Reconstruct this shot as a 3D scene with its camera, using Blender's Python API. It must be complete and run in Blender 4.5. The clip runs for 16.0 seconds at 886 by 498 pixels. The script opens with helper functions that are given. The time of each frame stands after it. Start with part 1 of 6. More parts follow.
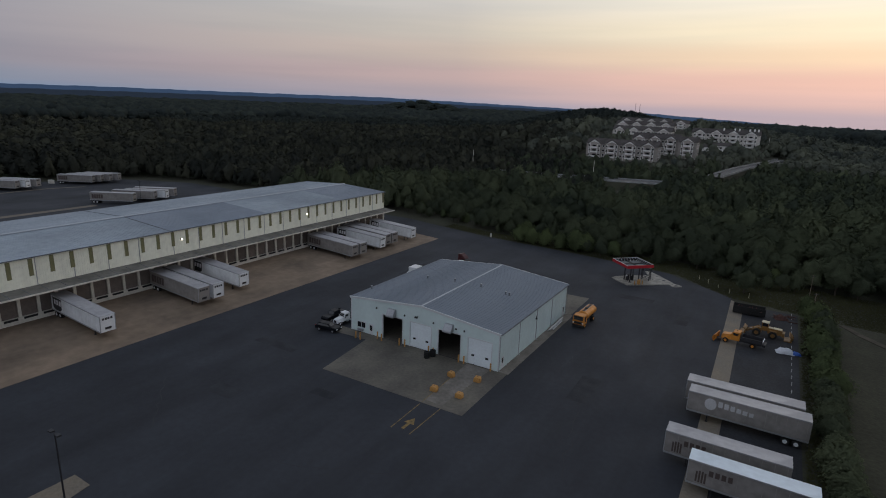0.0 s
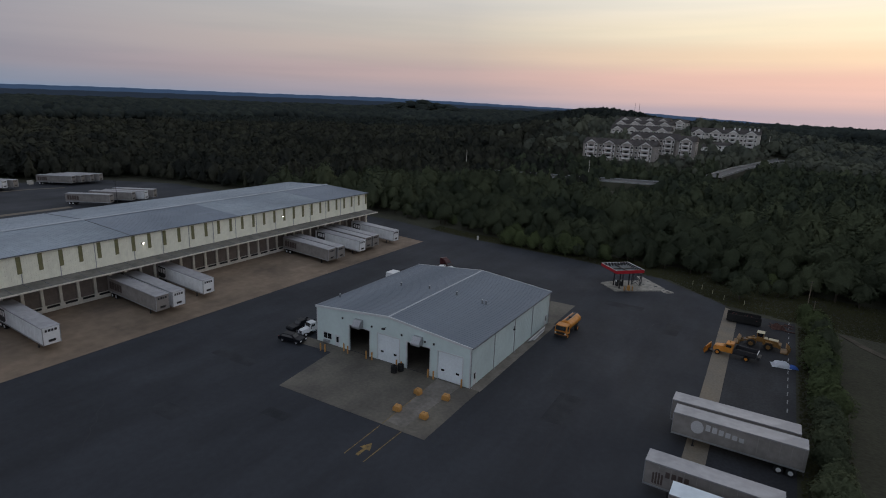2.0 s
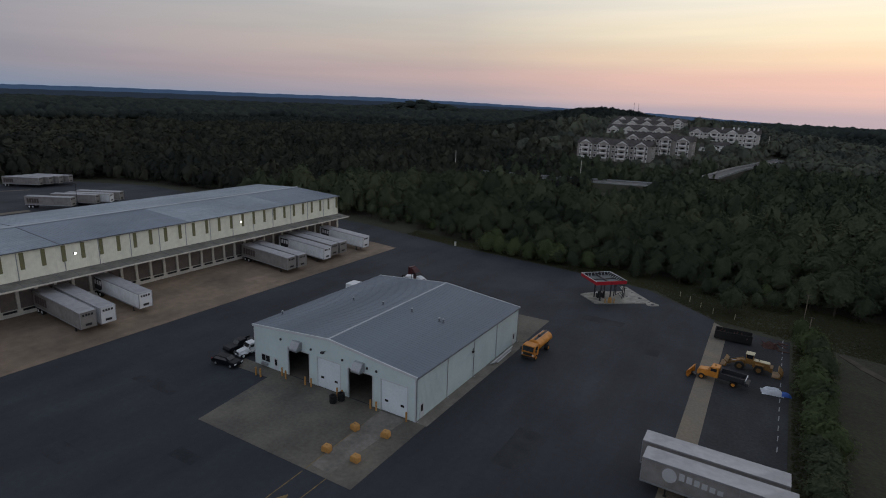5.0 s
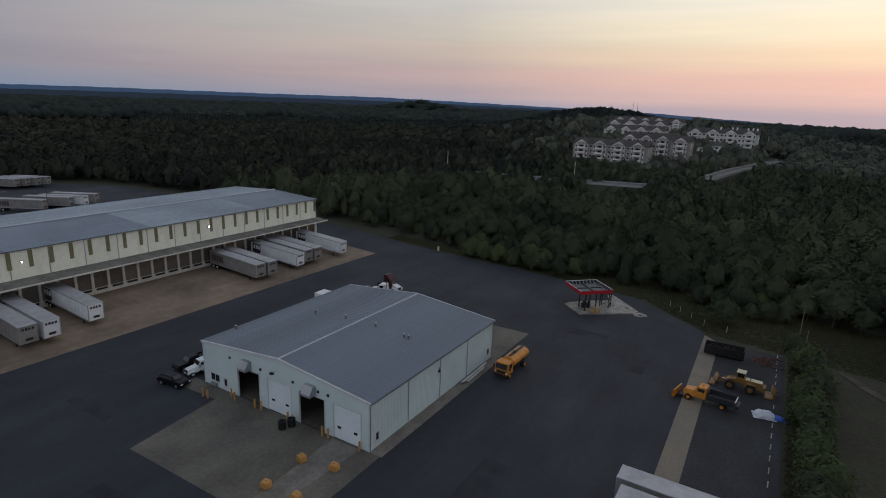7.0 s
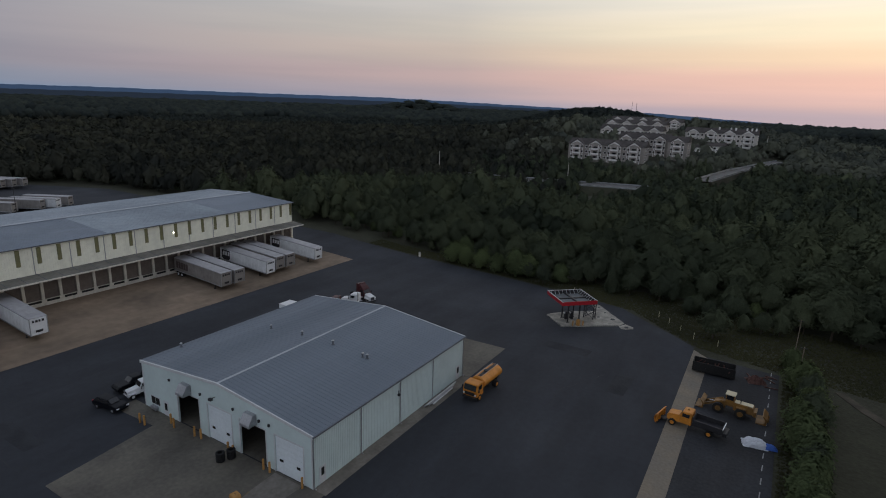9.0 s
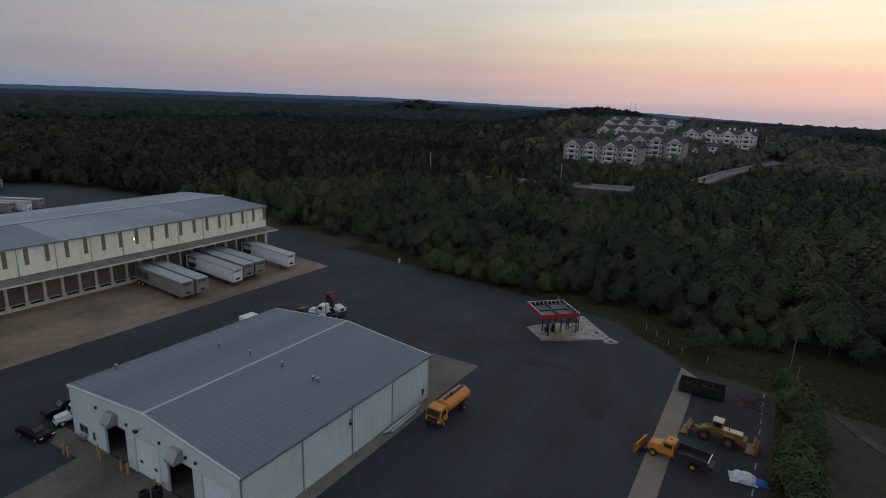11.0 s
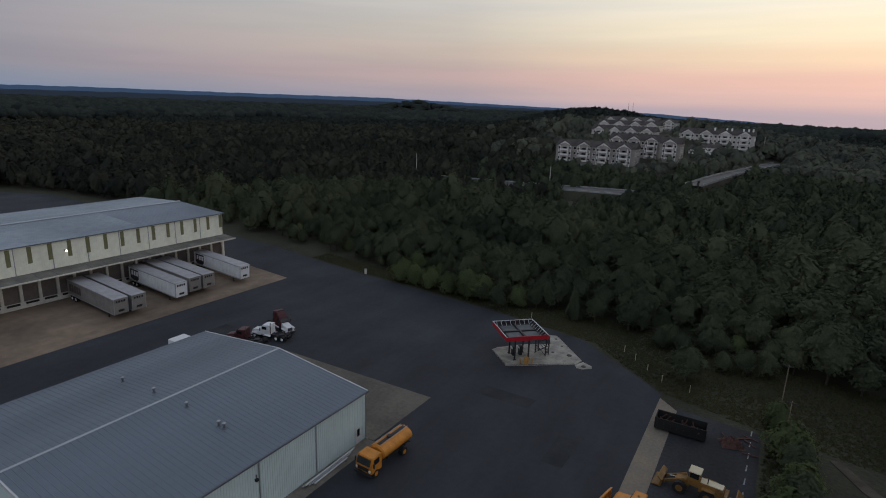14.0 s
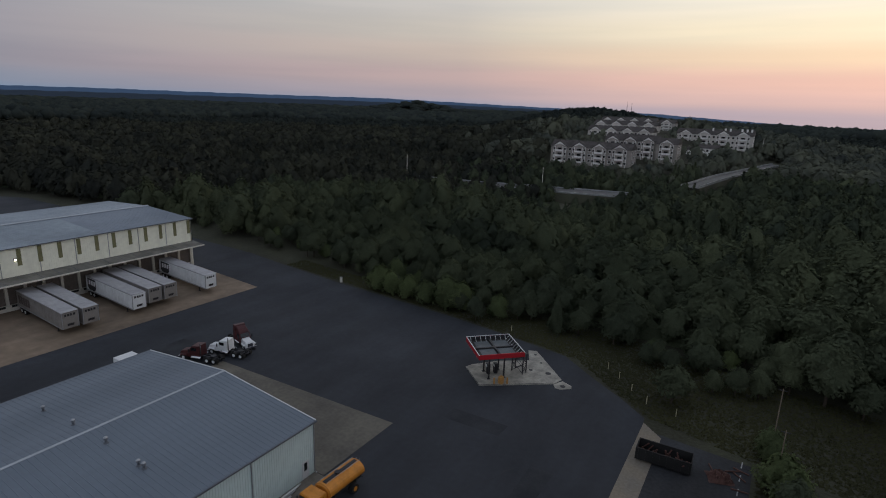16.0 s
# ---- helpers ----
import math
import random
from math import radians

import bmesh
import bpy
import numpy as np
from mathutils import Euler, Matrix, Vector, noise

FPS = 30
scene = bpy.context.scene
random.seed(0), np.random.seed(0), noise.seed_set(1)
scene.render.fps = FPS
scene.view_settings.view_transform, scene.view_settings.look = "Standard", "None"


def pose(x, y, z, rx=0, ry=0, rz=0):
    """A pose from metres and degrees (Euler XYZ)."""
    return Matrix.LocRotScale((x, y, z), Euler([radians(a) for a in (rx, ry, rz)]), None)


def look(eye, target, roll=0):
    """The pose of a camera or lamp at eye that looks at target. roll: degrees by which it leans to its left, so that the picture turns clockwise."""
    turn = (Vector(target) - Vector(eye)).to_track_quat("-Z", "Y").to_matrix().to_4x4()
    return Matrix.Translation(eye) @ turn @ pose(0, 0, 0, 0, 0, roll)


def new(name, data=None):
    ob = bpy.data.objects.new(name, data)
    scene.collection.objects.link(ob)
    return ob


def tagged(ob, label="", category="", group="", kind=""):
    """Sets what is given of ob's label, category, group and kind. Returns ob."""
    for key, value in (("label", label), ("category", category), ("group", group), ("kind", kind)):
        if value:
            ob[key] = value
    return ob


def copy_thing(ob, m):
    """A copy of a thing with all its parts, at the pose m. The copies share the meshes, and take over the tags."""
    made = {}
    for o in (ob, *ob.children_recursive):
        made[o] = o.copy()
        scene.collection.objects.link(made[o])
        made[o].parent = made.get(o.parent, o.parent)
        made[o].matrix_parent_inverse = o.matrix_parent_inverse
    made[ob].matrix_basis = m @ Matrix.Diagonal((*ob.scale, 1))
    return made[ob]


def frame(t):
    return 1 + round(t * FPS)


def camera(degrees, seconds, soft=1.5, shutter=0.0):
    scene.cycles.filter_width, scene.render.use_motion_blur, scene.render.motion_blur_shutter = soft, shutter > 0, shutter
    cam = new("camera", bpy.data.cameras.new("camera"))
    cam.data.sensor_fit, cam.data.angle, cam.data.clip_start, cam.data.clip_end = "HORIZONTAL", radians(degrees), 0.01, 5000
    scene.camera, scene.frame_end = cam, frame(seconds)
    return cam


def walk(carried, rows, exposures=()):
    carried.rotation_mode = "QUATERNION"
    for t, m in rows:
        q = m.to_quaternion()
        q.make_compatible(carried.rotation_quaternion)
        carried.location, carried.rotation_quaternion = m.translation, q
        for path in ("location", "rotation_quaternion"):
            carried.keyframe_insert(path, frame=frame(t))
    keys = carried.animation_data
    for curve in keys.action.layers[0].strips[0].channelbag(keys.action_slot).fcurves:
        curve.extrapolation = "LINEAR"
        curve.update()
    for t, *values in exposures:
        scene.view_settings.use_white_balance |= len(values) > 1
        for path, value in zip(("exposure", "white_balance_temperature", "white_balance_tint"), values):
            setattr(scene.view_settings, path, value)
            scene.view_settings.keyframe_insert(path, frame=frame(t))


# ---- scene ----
cam = camera(76.76, 16.0, 1.05)
# seconds, eye x, y, z, degrees of yaw to the left of +y, pitch, roll
ROWS = [
    (0, 34.047, -75.984, 41.513, 30.728, -14.453, 2.055),
    (0.5, 34.267, -73.857, 41.336, 30.767, -14.450, 2.036),
    (1, 34.487, -71.728, 41.182, 30.804, -14.447, 2.021),
    (1.5, 34.707, -69.598, 41.048, 30.839, -14.445, 2.007),
    (2, 34.926, -67.465, 40.932, 30.871, -14.444, 1.995),
    (2.5, 35.145, -65.330, 40.833, 30.902, -14.443, 1.986),
    (3, 35.363, -63.193, 40.748, 30.931, -14.442, 1.978),
    (3.5, 35.579, -61.052, 40.677, 30.957, -14.442, 1.971),
    (4, 35.794, -58.909, 40.618, 30.982, -14.442, 1.966),
    (6.5, 36.837, -48.150, 40.452, 31.084, -14.444, 1.958),
    (7, 37.038, -45.992, 40.437, 31.100, -14.444, 1.959),
    (7.5, 37.236, -43.832, 40.425, 31.115, -14.445, 1.960),
    (8, 37.431, -41.671, 40.417, 31.129, -14.445, 1.961),
    (8.5, 37.623, -39.510, 40.411, 31.142, -14.445, 1.963),
    (9, 37.812, -37.349, 40.407, 31.155, -14.444, 1.964),
    (11.5, 38.704, -26.577, 40.396, 31.205, -14.435, 1.965),
    (12, 38.872, -24.436, 40.395, 31.214, -14.431, 1.963),
    (12.5, 39.036, -22.301, 40.394, 31.223, -14.427, 1.960),
    (13, 39.196, -20.174, 40.393, 31.231, -14.422, 1.956),
    (13.5, 39.353, -18.057, 40.392, 31.239, -14.416, 1.950),
    (14, 39.506, -15.950, 40.392, 31.247, -14.409, 1.943),
    (14.5, 39.655, -13.855, 40.394, 31.256, -14.401, 1.934),
    (15, 39.801, -11.774, 40.397, 31.264, -14.393, 1.924),
    (15.5, 39.943, -9.708, 40.403, 31.273, -14.383, 1.911),
    (16, 40.082, -7.659, 40.411, 31.282, -14.372, 1.897),
]


def aim(x, y, z, yaw, pitch, roll):
    a, b = radians(yaw), radians(pitch)
    way = Vector((-math.sin(a) * math.cos(b), math.cos(a) * math.cos(b), math.sin(b)))
    return look(Vector((x, y, z)), Vector((x, y, z)) + 10 * way, roll)


walk(cam, [(t, aim(*r)) for t, *r in ROWS])


# ---- light: dusk, the sun just gone below the horizon ----
def lin(r, g, b):
    return tuple(((c / 255 + 0.055) / 1.055) ** 2.4 if c > 10 else c / 255 / 12.92 for c in (r, g, b)) + (1.0,)


SUN_AZ = radians(-14)  # to the left of +y
world = bpy.data.worlds.new("dusk")
scene.world = world
world.use_nodes = True
wn, wl = world.node_tree.nodes, world.node_tree.links
wn.clear()


def wnode(kind, **values):
    n = wn.new(kind)
    for i, v in values.items():
        n.inputs[int(i[1:])].default_value = v
    return n


def wmath(op, a, b):
    n = wn.new("ShaderNodeMath")
    n.operation = op
    for i, v in enumerate((a, b)):
        if isinstance(v, (int, float)):
            n.inputs[i].default_value = v
        else:
            wl.new(v, n.inputs[i])
    return n.outputs[0]


def wramp(fac, stops, glide="EASE"):
    n = wn.new("ShaderNodeValToRGB")
    n.color_ramp.interpolation = glide
    el = n.color_ramp.elements
    while len(el) < len(stops):
        el.new(0.5)
    for e, (p, c) in zip(el, stops):
        e.position, e.color = p, c
    wl.new(fac, n.inputs[0])
    return n.outputs[0]


def wmix(fac, a, b, kind="MIX"):
    n = wn.new("ShaderNodeMix")
    n.data_type, n.blend_type = "RGBA", kind
    for i, v in ((0, fac), (6, a), (7, b)):
        if hasattr(v, "is_output"):
            wl.new(v, n.inputs[i])
        else:
            n.inputs[i].default_value = v
    return n.outputs[2]


coord = wn.new("ShaderNodeTexCoord")
sep = wn.new("ShaderNodeSeparateXYZ")
wl.new(coord.outputs["Generated"], sep.inputs[0])
sx, sy, sz = sep.outputs
flat = wmath("SQRT", wmath("ADD", wmath("ADD", wmath("MULTIPLY", sx, sx), wmath("MULTIPLY", sy, sy)), 1e-6), 0.0)
toward = wmath("DIVIDE", wmath("ADD", wmath("MULTIPLY", sx, -math.sin(SUN_AZ)), wmath("MULTIPLY", sy, math.cos(SUN_AZ))), flat)
up = wmath("MAXIMUM", sz, 0.0)
glow = wramp(up, [(0.0, lin(190, 172, 180)), (0.02, lin(224, 190, 184)), (0.05, lin(240, 199, 185)), (0.085, lin(251, 224, 193)), (0.12, lin(253, 241, 212)),
                  (0.17, lin(253, 247, 230)), (0.35, lin(214, 217, 222)), (1.0, lin(162, 172, 190))])
dull = wramp(up, [(0.0, lin(126, 147, 174)), (0.018, lin(142, 149, 166)), (0.045, lin(156, 152, 162)), (0.09, lin(164, 160, 168)),
                  (0.17, lin(167, 168, 177)), (0.45, lin(166, 172, 185)), (1.0, lin(157, 167, 185))])
side = wramp(toward, [(0.12, (0, 0, 0, 1)), (0.72, (0.36, 0.36, 0.36, 1)), (1.0, (1, 1, 1, 1))], "LINEAR")
sky = wn.new("ShaderNodeTexSky")
sky.sky_type, sky.sun_disc = "NISHITA", False
sky.sun_elevation, sky.sun_rotation = radians(1.0), -SUN_AZ
sky.dust_density = 3.0
hue = wmix(1.0, sky.outputs[0], (0.12, 0.12, 0.12, 1), "MULTIPLY")
# the sky opposite the sunset, pale mauve low down
behind = wramp(up, [(0.0, lin(168, 174, 194)), (0.1, lin(194, 197, 211)), (0.35, lin(184, 191, 203)), (1.0, lin(157, 167, 185))])
turned_away = wramp(wmath("MULTIPLY", toward, -1.0), [(0.0, (0, 0, 0, 1)), (0.5, (1, 1, 1, 1))])
streaks = wn.new("ShaderNodeTexNoise")
spread = wn.new("ShaderNodeMapping")
spread.inputs["Scale"].default_value = (1.2, 1.2, 22.0)
wl.new(coord.outputs["Generated"], spread.inputs[0])
wl.new(spread.outputs[0], streaks.inputs["Vector"])
streaks.inputs["Scale"].default_value, streaks.inputs["Detail"].default_value = 2.2, 5
veil = wramp(streaks.outputs[0], [(0.3, (0.955, 0.965, 0.975, 1)), (0.7, (1.035, 1.025, 1.02, 1))])
bright = wmix(1.0, glow, (1.1, 1.07, 1.04, 1), "MULTIPLY")
pale = wmix(1.0, dull, (0.95, 0.96, 0.97, 1), "MULTIPLY")
seen = wmix(1.0, wmix(side, pale, bright), veil, "MULTIPLY")
mixed = wmix(0.06, wmix(turned_away, seen, behind), hue)
back = wnode("ShaderNodeBackground")
back.inputs[1].default_value = 1.0
wl.new(mixed, back.inputs[0])
wout = wn.new("ShaderNodeOutputWorld")
wl.new(back.outputs[0], wout.inputs[0])

sun = new("sun", bpy.data.lights.new("sun", "SUN"))
sun.data.energy, sun.data.angle, sun.data.color = 0.12, radians(25), (1.0, 0.8, 0.62)
sun.matrix_basis = look((0, 0, 50), (60 * math.sin(SUN_AZ), -60 * math.cos(SUN_AZ), 50 - 6))


# ---- materials ----
def mat(name, colour, rough=0.8, metal=0.0, vary=0.15, grain=8.0, stain=0.3, bump=0.0, each=0.0, spec=0.3, dark=None, bump_scale=None, stretch=None, streak=0.0):
    """A paint or surface: base colour with fine grain and broad stains, a little relief, and a shift from piece to piece."""
    m = bpy.data.materials.new(name)
    m.use_nodes = True
    n, l = m.node_tree.nodes, m.node_tree.links
    b = n["Principled BSDF"]
    b.inputs["Roughness"].default_value, b.inputs["Metallic"].default_value = rough, metal
    b.inputs["Specular IOR Level"].default_value = spec
    tc = n.new("ShaderNodeTexCoord")
    src = tc.outputs["Object"]
    if stretch:
        mp = n.new("ShaderNodeMapping")
        mp.inputs["Scale"].default_value = stretch
        l.new(src, mp.inputs[0])
        src = mp.outputs[0]

    def tex(scale, detail):
        t = n.new("ShaderNodeTexNoise")
        t.inputs["Scale"].default_value, t.inputs["Detail"].default_value = scale, detail
        l.new(src, t.inputs["Vector"])
        return t.outputs[0]

    def mix(kind, fac, a, c):
        x = n.new("ShaderNodeMix")
        x.data_type, x.blend_type = "RGBA", kind
        for i, v in ((0, fac), (6, a), (7, c)):
            if hasattr(v, "is_output"):
                l.new(v, x.inputs[i])
            else:
                x.inputs[i].default_value = v
        return x.outputs[2]

    def ramp(fac, lo, hi, a, c):
        r = n.new("ShaderNodeValToRGB")
        r.color_ramp.elements[0].position, r.color_ramp.elements[0].color = lo, (a, a, a, 1)
        r.color_ramp.elements[1].position, r.color_ramp.elements[1].color = hi, (c, c, c, 1)
        l.new(fac, r.inputs[0])
        return r.outputs[0]

    fine, broad = tex(grain, 4), tex(stain, 5)
    base = (*colour, 1)
    deep = (*(dark or tuple(c * 0.62 for c in colour)), 1)
    col = mix("MIX", ramp(broad, 0.38, 0.66, 0.0, min(1.0, vary * 4)), base, deep)
    col = mix("MULTIPLY", 1.0, col, ramp(fine, 0.3, 0.75, 1 - vary, 1 + vary * 0.6))
    if streak:
        mp = n.new("ShaderNodeMapping")
        mp.inputs["Scale"].default_value, mp.inputs["Rotation"].default_value = (0.16, 0.035, 0.1), (0, 0, 0.25)
        l.new(tc.outputs["Object"], mp.inputs[0])
        st = n.new("ShaderNodeTexNoise")
        st.inputs["Scale"].default_value, st.inputs["Detail"].default_value, st.inputs["Roughness"].default_value = 1.0, 6, 0.62
        l.new(mp.outputs[0], st.inputs["Vector"])
        col = mix("MULTIPLY", 1.0, col, ramp(st.outputs[0], 0.35, 0.68, 1 - streak, 1 + streak))
    if each:
        oi = n.new("ShaderNodeObjectInfo")
        col = mix("MULTIPLY", 1.0, col, ramp(oi.outputs["Random"], 0.0, 1.0, 1 - each, 1 + each * 0.5))
    l.new(col, b.inputs["Base Color"])
    l.new(ramp(broad, 0.3, 0.7, max(0.02, rough - 0.1), min(1.0, rough + 0.08)), b.inputs["Roughness"])
    if bump:
        bp = n.new("ShaderNodeBump")
        bp.inputs["Strength"].default_value, bp.inputs["Distance"].default_value = 0.6, bump
        l.new(tex(bump_scale or grain * 2, 3), bp.inputs["Height"])
        l.new(bp.outputs[0], b.inputs["Normal"])
    return m


def lamp_mat(name, colour, power):
    m = bpy.data.materials.new(name)
    m.use_nodes = True
    b = m.node_tree.nodes["Principled BSDF"]
    b.inputs["Emission Color"].default_value, b.inputs["Emission Strength"].default_value = (*colour, 1), power
    return m


def leaf_mat(name, colour, each=0.35):
    m = bpy.data.materials.new(name)
    m.use_nodes = True
    n, l = m.node_tree.nodes, m.node_tree.links
    b = n["Principled BSDF"]
    b.inputs["Roughness"].default_value, b.inputs["Specular IOR Level"].default_value = 0.9, 0.0
    geo, oi, tc = n.new("ShaderNodeNewGeometry"), n.new("ShaderNodeObjectInfo"), n.new("ShaderNodeTexCoord")
    big = n.new("ShaderNodeTexNoise")
    big.inputs["Scale"].default_value, big.inputs["Detail"].default_value = 0.035, 3
    l.new(geo.outputs["Position"], big.inputs["Vector"])
    add = n.new("ShaderNodeMath")
    add.operation = "ADD"
    isle = n.new("ShaderNodeMath")
    isle.operation, isle.inputs[1].default_value = "MULTIPLY", 0.22
    l.new(geo.outputs["Random Per Island"], isle.inputs[0])
    l.new(isle.outputs[0], add.inputs[0])
    each_tree, both_ids = n.new("ShaderNodeAttribute"), n.new("ShaderNodeMath")
    each_tree.attribute_name, both_ids.operation = "tint", "ADD"
    l.new(oi.outputs["Random"], both_ids.inputs[0])
    l.new(each_tree.outputs["Fac"], both_ids.inputs[1])
    l.new(both_ids.outputs[0], add.inputs[1])
    half = n.new("ShaderNodeMath")
    half.operation = "MULTIPLY_ADD"
    half.inputs[1].default_value = 0.22
    l.new(add.outputs[0], half.inputs[0])
    l.new(big.outputs[0], half.inputs[2])
    r = n.new("ShaderNodeValToRGB")
    e = r.color_ramp.elements
    e[0].position, e[0].color = 0.4, (*(c * (1 - each) for c in colour), 1)
    e[1].position, e[1].color = 0.95, (colour[0] * (1 + each * 1.3), colour[1] * (1 + each), colour[2] * (1 + each * 0.3), 1)
    l.new(half.outputs[0], r.inputs[0])
    speck = n.new("ShaderNodeTexNoise")
    speck.inputs["Scale"].default_value, speck.inputs["Detail"].default_value, speck.inputs["Roughness"].default_value = 2.2, 4, 0.75
    l.new(geo.outputs["Position"], speck.inputs["Vector"])
    tone = n.new("ShaderNodeMapRange")
    for i, v in ((1, 0.3), (2, 0.7), (3, 0.8), (4, 1.2)):
        tone.inputs[i].default_value = v
    l.new(speck.outputs[0], tone.inputs[0])
    mul = n.new("ShaderNodeMix")
    mul.data_type, mul.blend_type = "RGBA", "MULTIPLY"
    mul.inputs[0].default_value = 1.0
    l.new(r.outputs[0], mul.inputs[6])
    l.new(tone.outputs[0], mul.inputs[7])
    l.new(mul.outputs[2], b.inputs["Base Color"])
    bp = n.new("ShaderNodeBump")
    bp.inputs["Strength"].default_value, bp.inputs["Distance"].default_value = 0.7, 0.35
    l.new(speck.outputs[0], bp.inputs["Height"])
    l.new(bp.outputs[0], b.inputs["Normal"])
    thin, both = n.new("ShaderNodeBsdfTranslucent"), n.new("ShaderNodeMixShader")
    both.inputs[0].default_value = 0.15
    l.new(mul.outputs[2], thin.inputs[0])
    l.new(b.outputs[0], both.inputs[1])
    l.new(thin.outputs[0], both.inputs[2])
    l.new(both.outputs[0], n["Material Output"].inputs[0])
    return m


ASPHALT = mat("asphalt", (0.0302, 0.0338, 0.0418), 0.82, vary=0.12, grain=1.2, stain=0.07, bump=0.01, dark=(0.026, 0.028, 0.033), bump_scale=14, streak=0.2)
ASPHALT_OLD = mat("old_asphalt", (0.035, 0.038, 0.044), 0.88, vary=0.3, grain=2.5, stain=0.09, bump=0.01, dark=(0.032, 0.032, 0.034), bump_scale=14, streak=0.25)
TAR = mat("sealing_tar", (0.018, 0.018, 0.021), 0.6, vary=0.1, grain=5)
PATCH = mat("asphalt_patch", (0.025, 0.028, 0.034), 0.8, vary=0.2, grain=4, stain=0.3)
DOCKCON = mat("dock_concrete", (0.24, 0.18, 0.13), 0.88, vary=0.18, grain=0.7, stain=0.08, bump=0.004, dark=(0.14, 0.11, 0.084), streak=0.2)
CONCRETE = mat("concrete", (0.21, 0.175, 0.13), 0.85, vary=0.18, grain=3.0, stain=0.25, bump=0.006, dark=(0.17, 0.155, 0.135), each=0.12)
APRON = mat("oily_concrete", (0.14, 0.126, 0.102), 0.74, vary=0.2, grain=2.0, stain=0.13, bump=0.006, dark=(0.078, 0.071, 0.064), each=0.1, streak=0.15)
DRIVE = mat("worn_drive_concrete", (0.21, 0.19, 0.165), 0.85, vary=0.2, grain=2.0, stain=0.3, dark=(0.11, 0.1, 0.085))
PADCON = mat("pad_concrete", (0.4, 0.375, 0.32), 0.85, vary=0.2, grain=2.5, stain=0.5, dark=(0.2, 0.19, 0.17))
GRASS = mat("grass_ground", (0.047, 0.048, 0.028), 0.95, vary=0.3, grain=1.6, stain=0.06, bump=0.12, dark=(0.03, 0.029, 0.018), bump_scale=2.5)
BLADES = leaf_mat("grass_blades", (0.05, 0.053, 0.031))
ROOF = mat("grey_metal_roof", (0.148, 0.18, 0.22), 0.55, 0.2, vary=0.08, grain=1.2, stain=0.12, each=0.025, spec=0.5)
ROOF_BIG = mat("pale_metal_roof", (0.3, 0.355, 0.405), 0.5, 0.3, vary=0.16, grain=0.8, stain=0.035, spec=0.5, streak=0.1)
DOORWHITE = mat("white_door_paint", (0.74, 0.8, 0.83), 0.45, vary=0.06, grain=3)
ROOF_WORN = mat("weathered_metal_roof", (0.205, 0.245, 0.295), 0.55, 0.3, vary=0.12, grain=0.8, stain=0.05, spec=0.5, streak=0.08)
RIDGE = mat("pale_ridge_metal", (0.45, 0.48, 0.52), 0.5, 0.2, vary=0.08)
EAVE = mat("dark_eave_metal", (0.13, 0.14, 0.16), 0.6, 0.2, vary=0.1)
CANTOP = mat("weathered_canopy_metal", (0.045, 0.042, 0.04), 0.7, 0.1, vary=0.25, grain=1.5, stain=0.3)
DOCKROOF = mat("dull_dock_canopy_metal", (0.19, 0.185, 0.165), 0.75, 0.1, vary=0.2, grain=1.5, stain=0.3)
CANPANEL = mat("grey_blue_deck_panel", (0.12, 0.135, 0.145), 0.6, 0.1, vary=0.2, grain=2, stain=0.4)
TRIM = mat("white_trim", (0.6, 0.62, 0.63), 0.5, vary=0.08, grain=3)
WALLW = mat("white_wall_panel", (0.6, 0.7, 0.69), 0.55, vary=0.05, grain=1.5, stain=0.25, each=0.05)
WALLC = mat("cream_wall_panel", (0.88, 0.88, 0.75), 0.6, vary=0.08, grain=1.0, stain=0.2, each=0.04)
FIBRE = mat("olive_skylight_panel", (0.22, 0.215, 0.11), 0.5, vary=0.15, grain=2)
DOCKDOOR = mat("brown_dock_door", (0.16, 0.135, 0.12), 0.7, vary=0.15, grain=2, each=0.2)
POST = mat("pale_post", (0.68, 0.65, 0.58), 0.7, vary=0.15, grain=3)
RUBBER = mat("black_rubber", (0.02, 0.02, 0.02), 0.8, vary=0.2, grain=10)
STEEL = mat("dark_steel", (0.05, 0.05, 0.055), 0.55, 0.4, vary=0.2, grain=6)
GALV = mat("galvanised_metal", (0.42, 0.43, 0.45), 0.45, 0.6, vary=0.15, grain=5)
TRWHITE = mat("white_trailer_panel", (0.8, 0.82, 0.84), 0.4, vary=0.1, grain=1.5, stain=0.5, each=0.08, spec=0.5)
TRGREY = mat("greyed_trailer_panel", (0.275, 0.257, 0.243), 0.5, vary=0.15, grain=1.5, stain=0.5, each=0.1, spec=0.4)
TRROOF = mat("trailer_roof", (0.4, 0.4, 0.42), 0.45, 0.2, vary=0.12, grain=1.2, stain=0.4, each=0.1)
TRROOF_NEW = mat("bright_trailer_roof", (0.66, 0.75, 0.82), 0.4, 0.1, vary=0.08, grain=1.2, stain=0.4, spec=0.5)
LOGO_DARK = mat("dark_decal", (0.035, 0.035, 0.04), 0.5, vary=0.1)
LOGO_RED = mat("faded_dark_decal", (0.085, 0.065, 0.06), 0.5, vary=0.1)
LOGO_PALE = mat("faded_pale_decal", (0.55, 0.55, 0.56), 0.6, vary=0.15)
LOGO_WHITE = mat("white_decal", (0.75, 0.75, 0.76), 0.5, vary=0.05)
GLASS = mat("dark_glass", (0.015, 0.017, 0.02), 0.08, vary=0.05, spec=0.6)
CARBLACK = mat("black_car_paint", (0.006, 0.007, 0.01), 0.35, vary=0.05, spec=0.15)
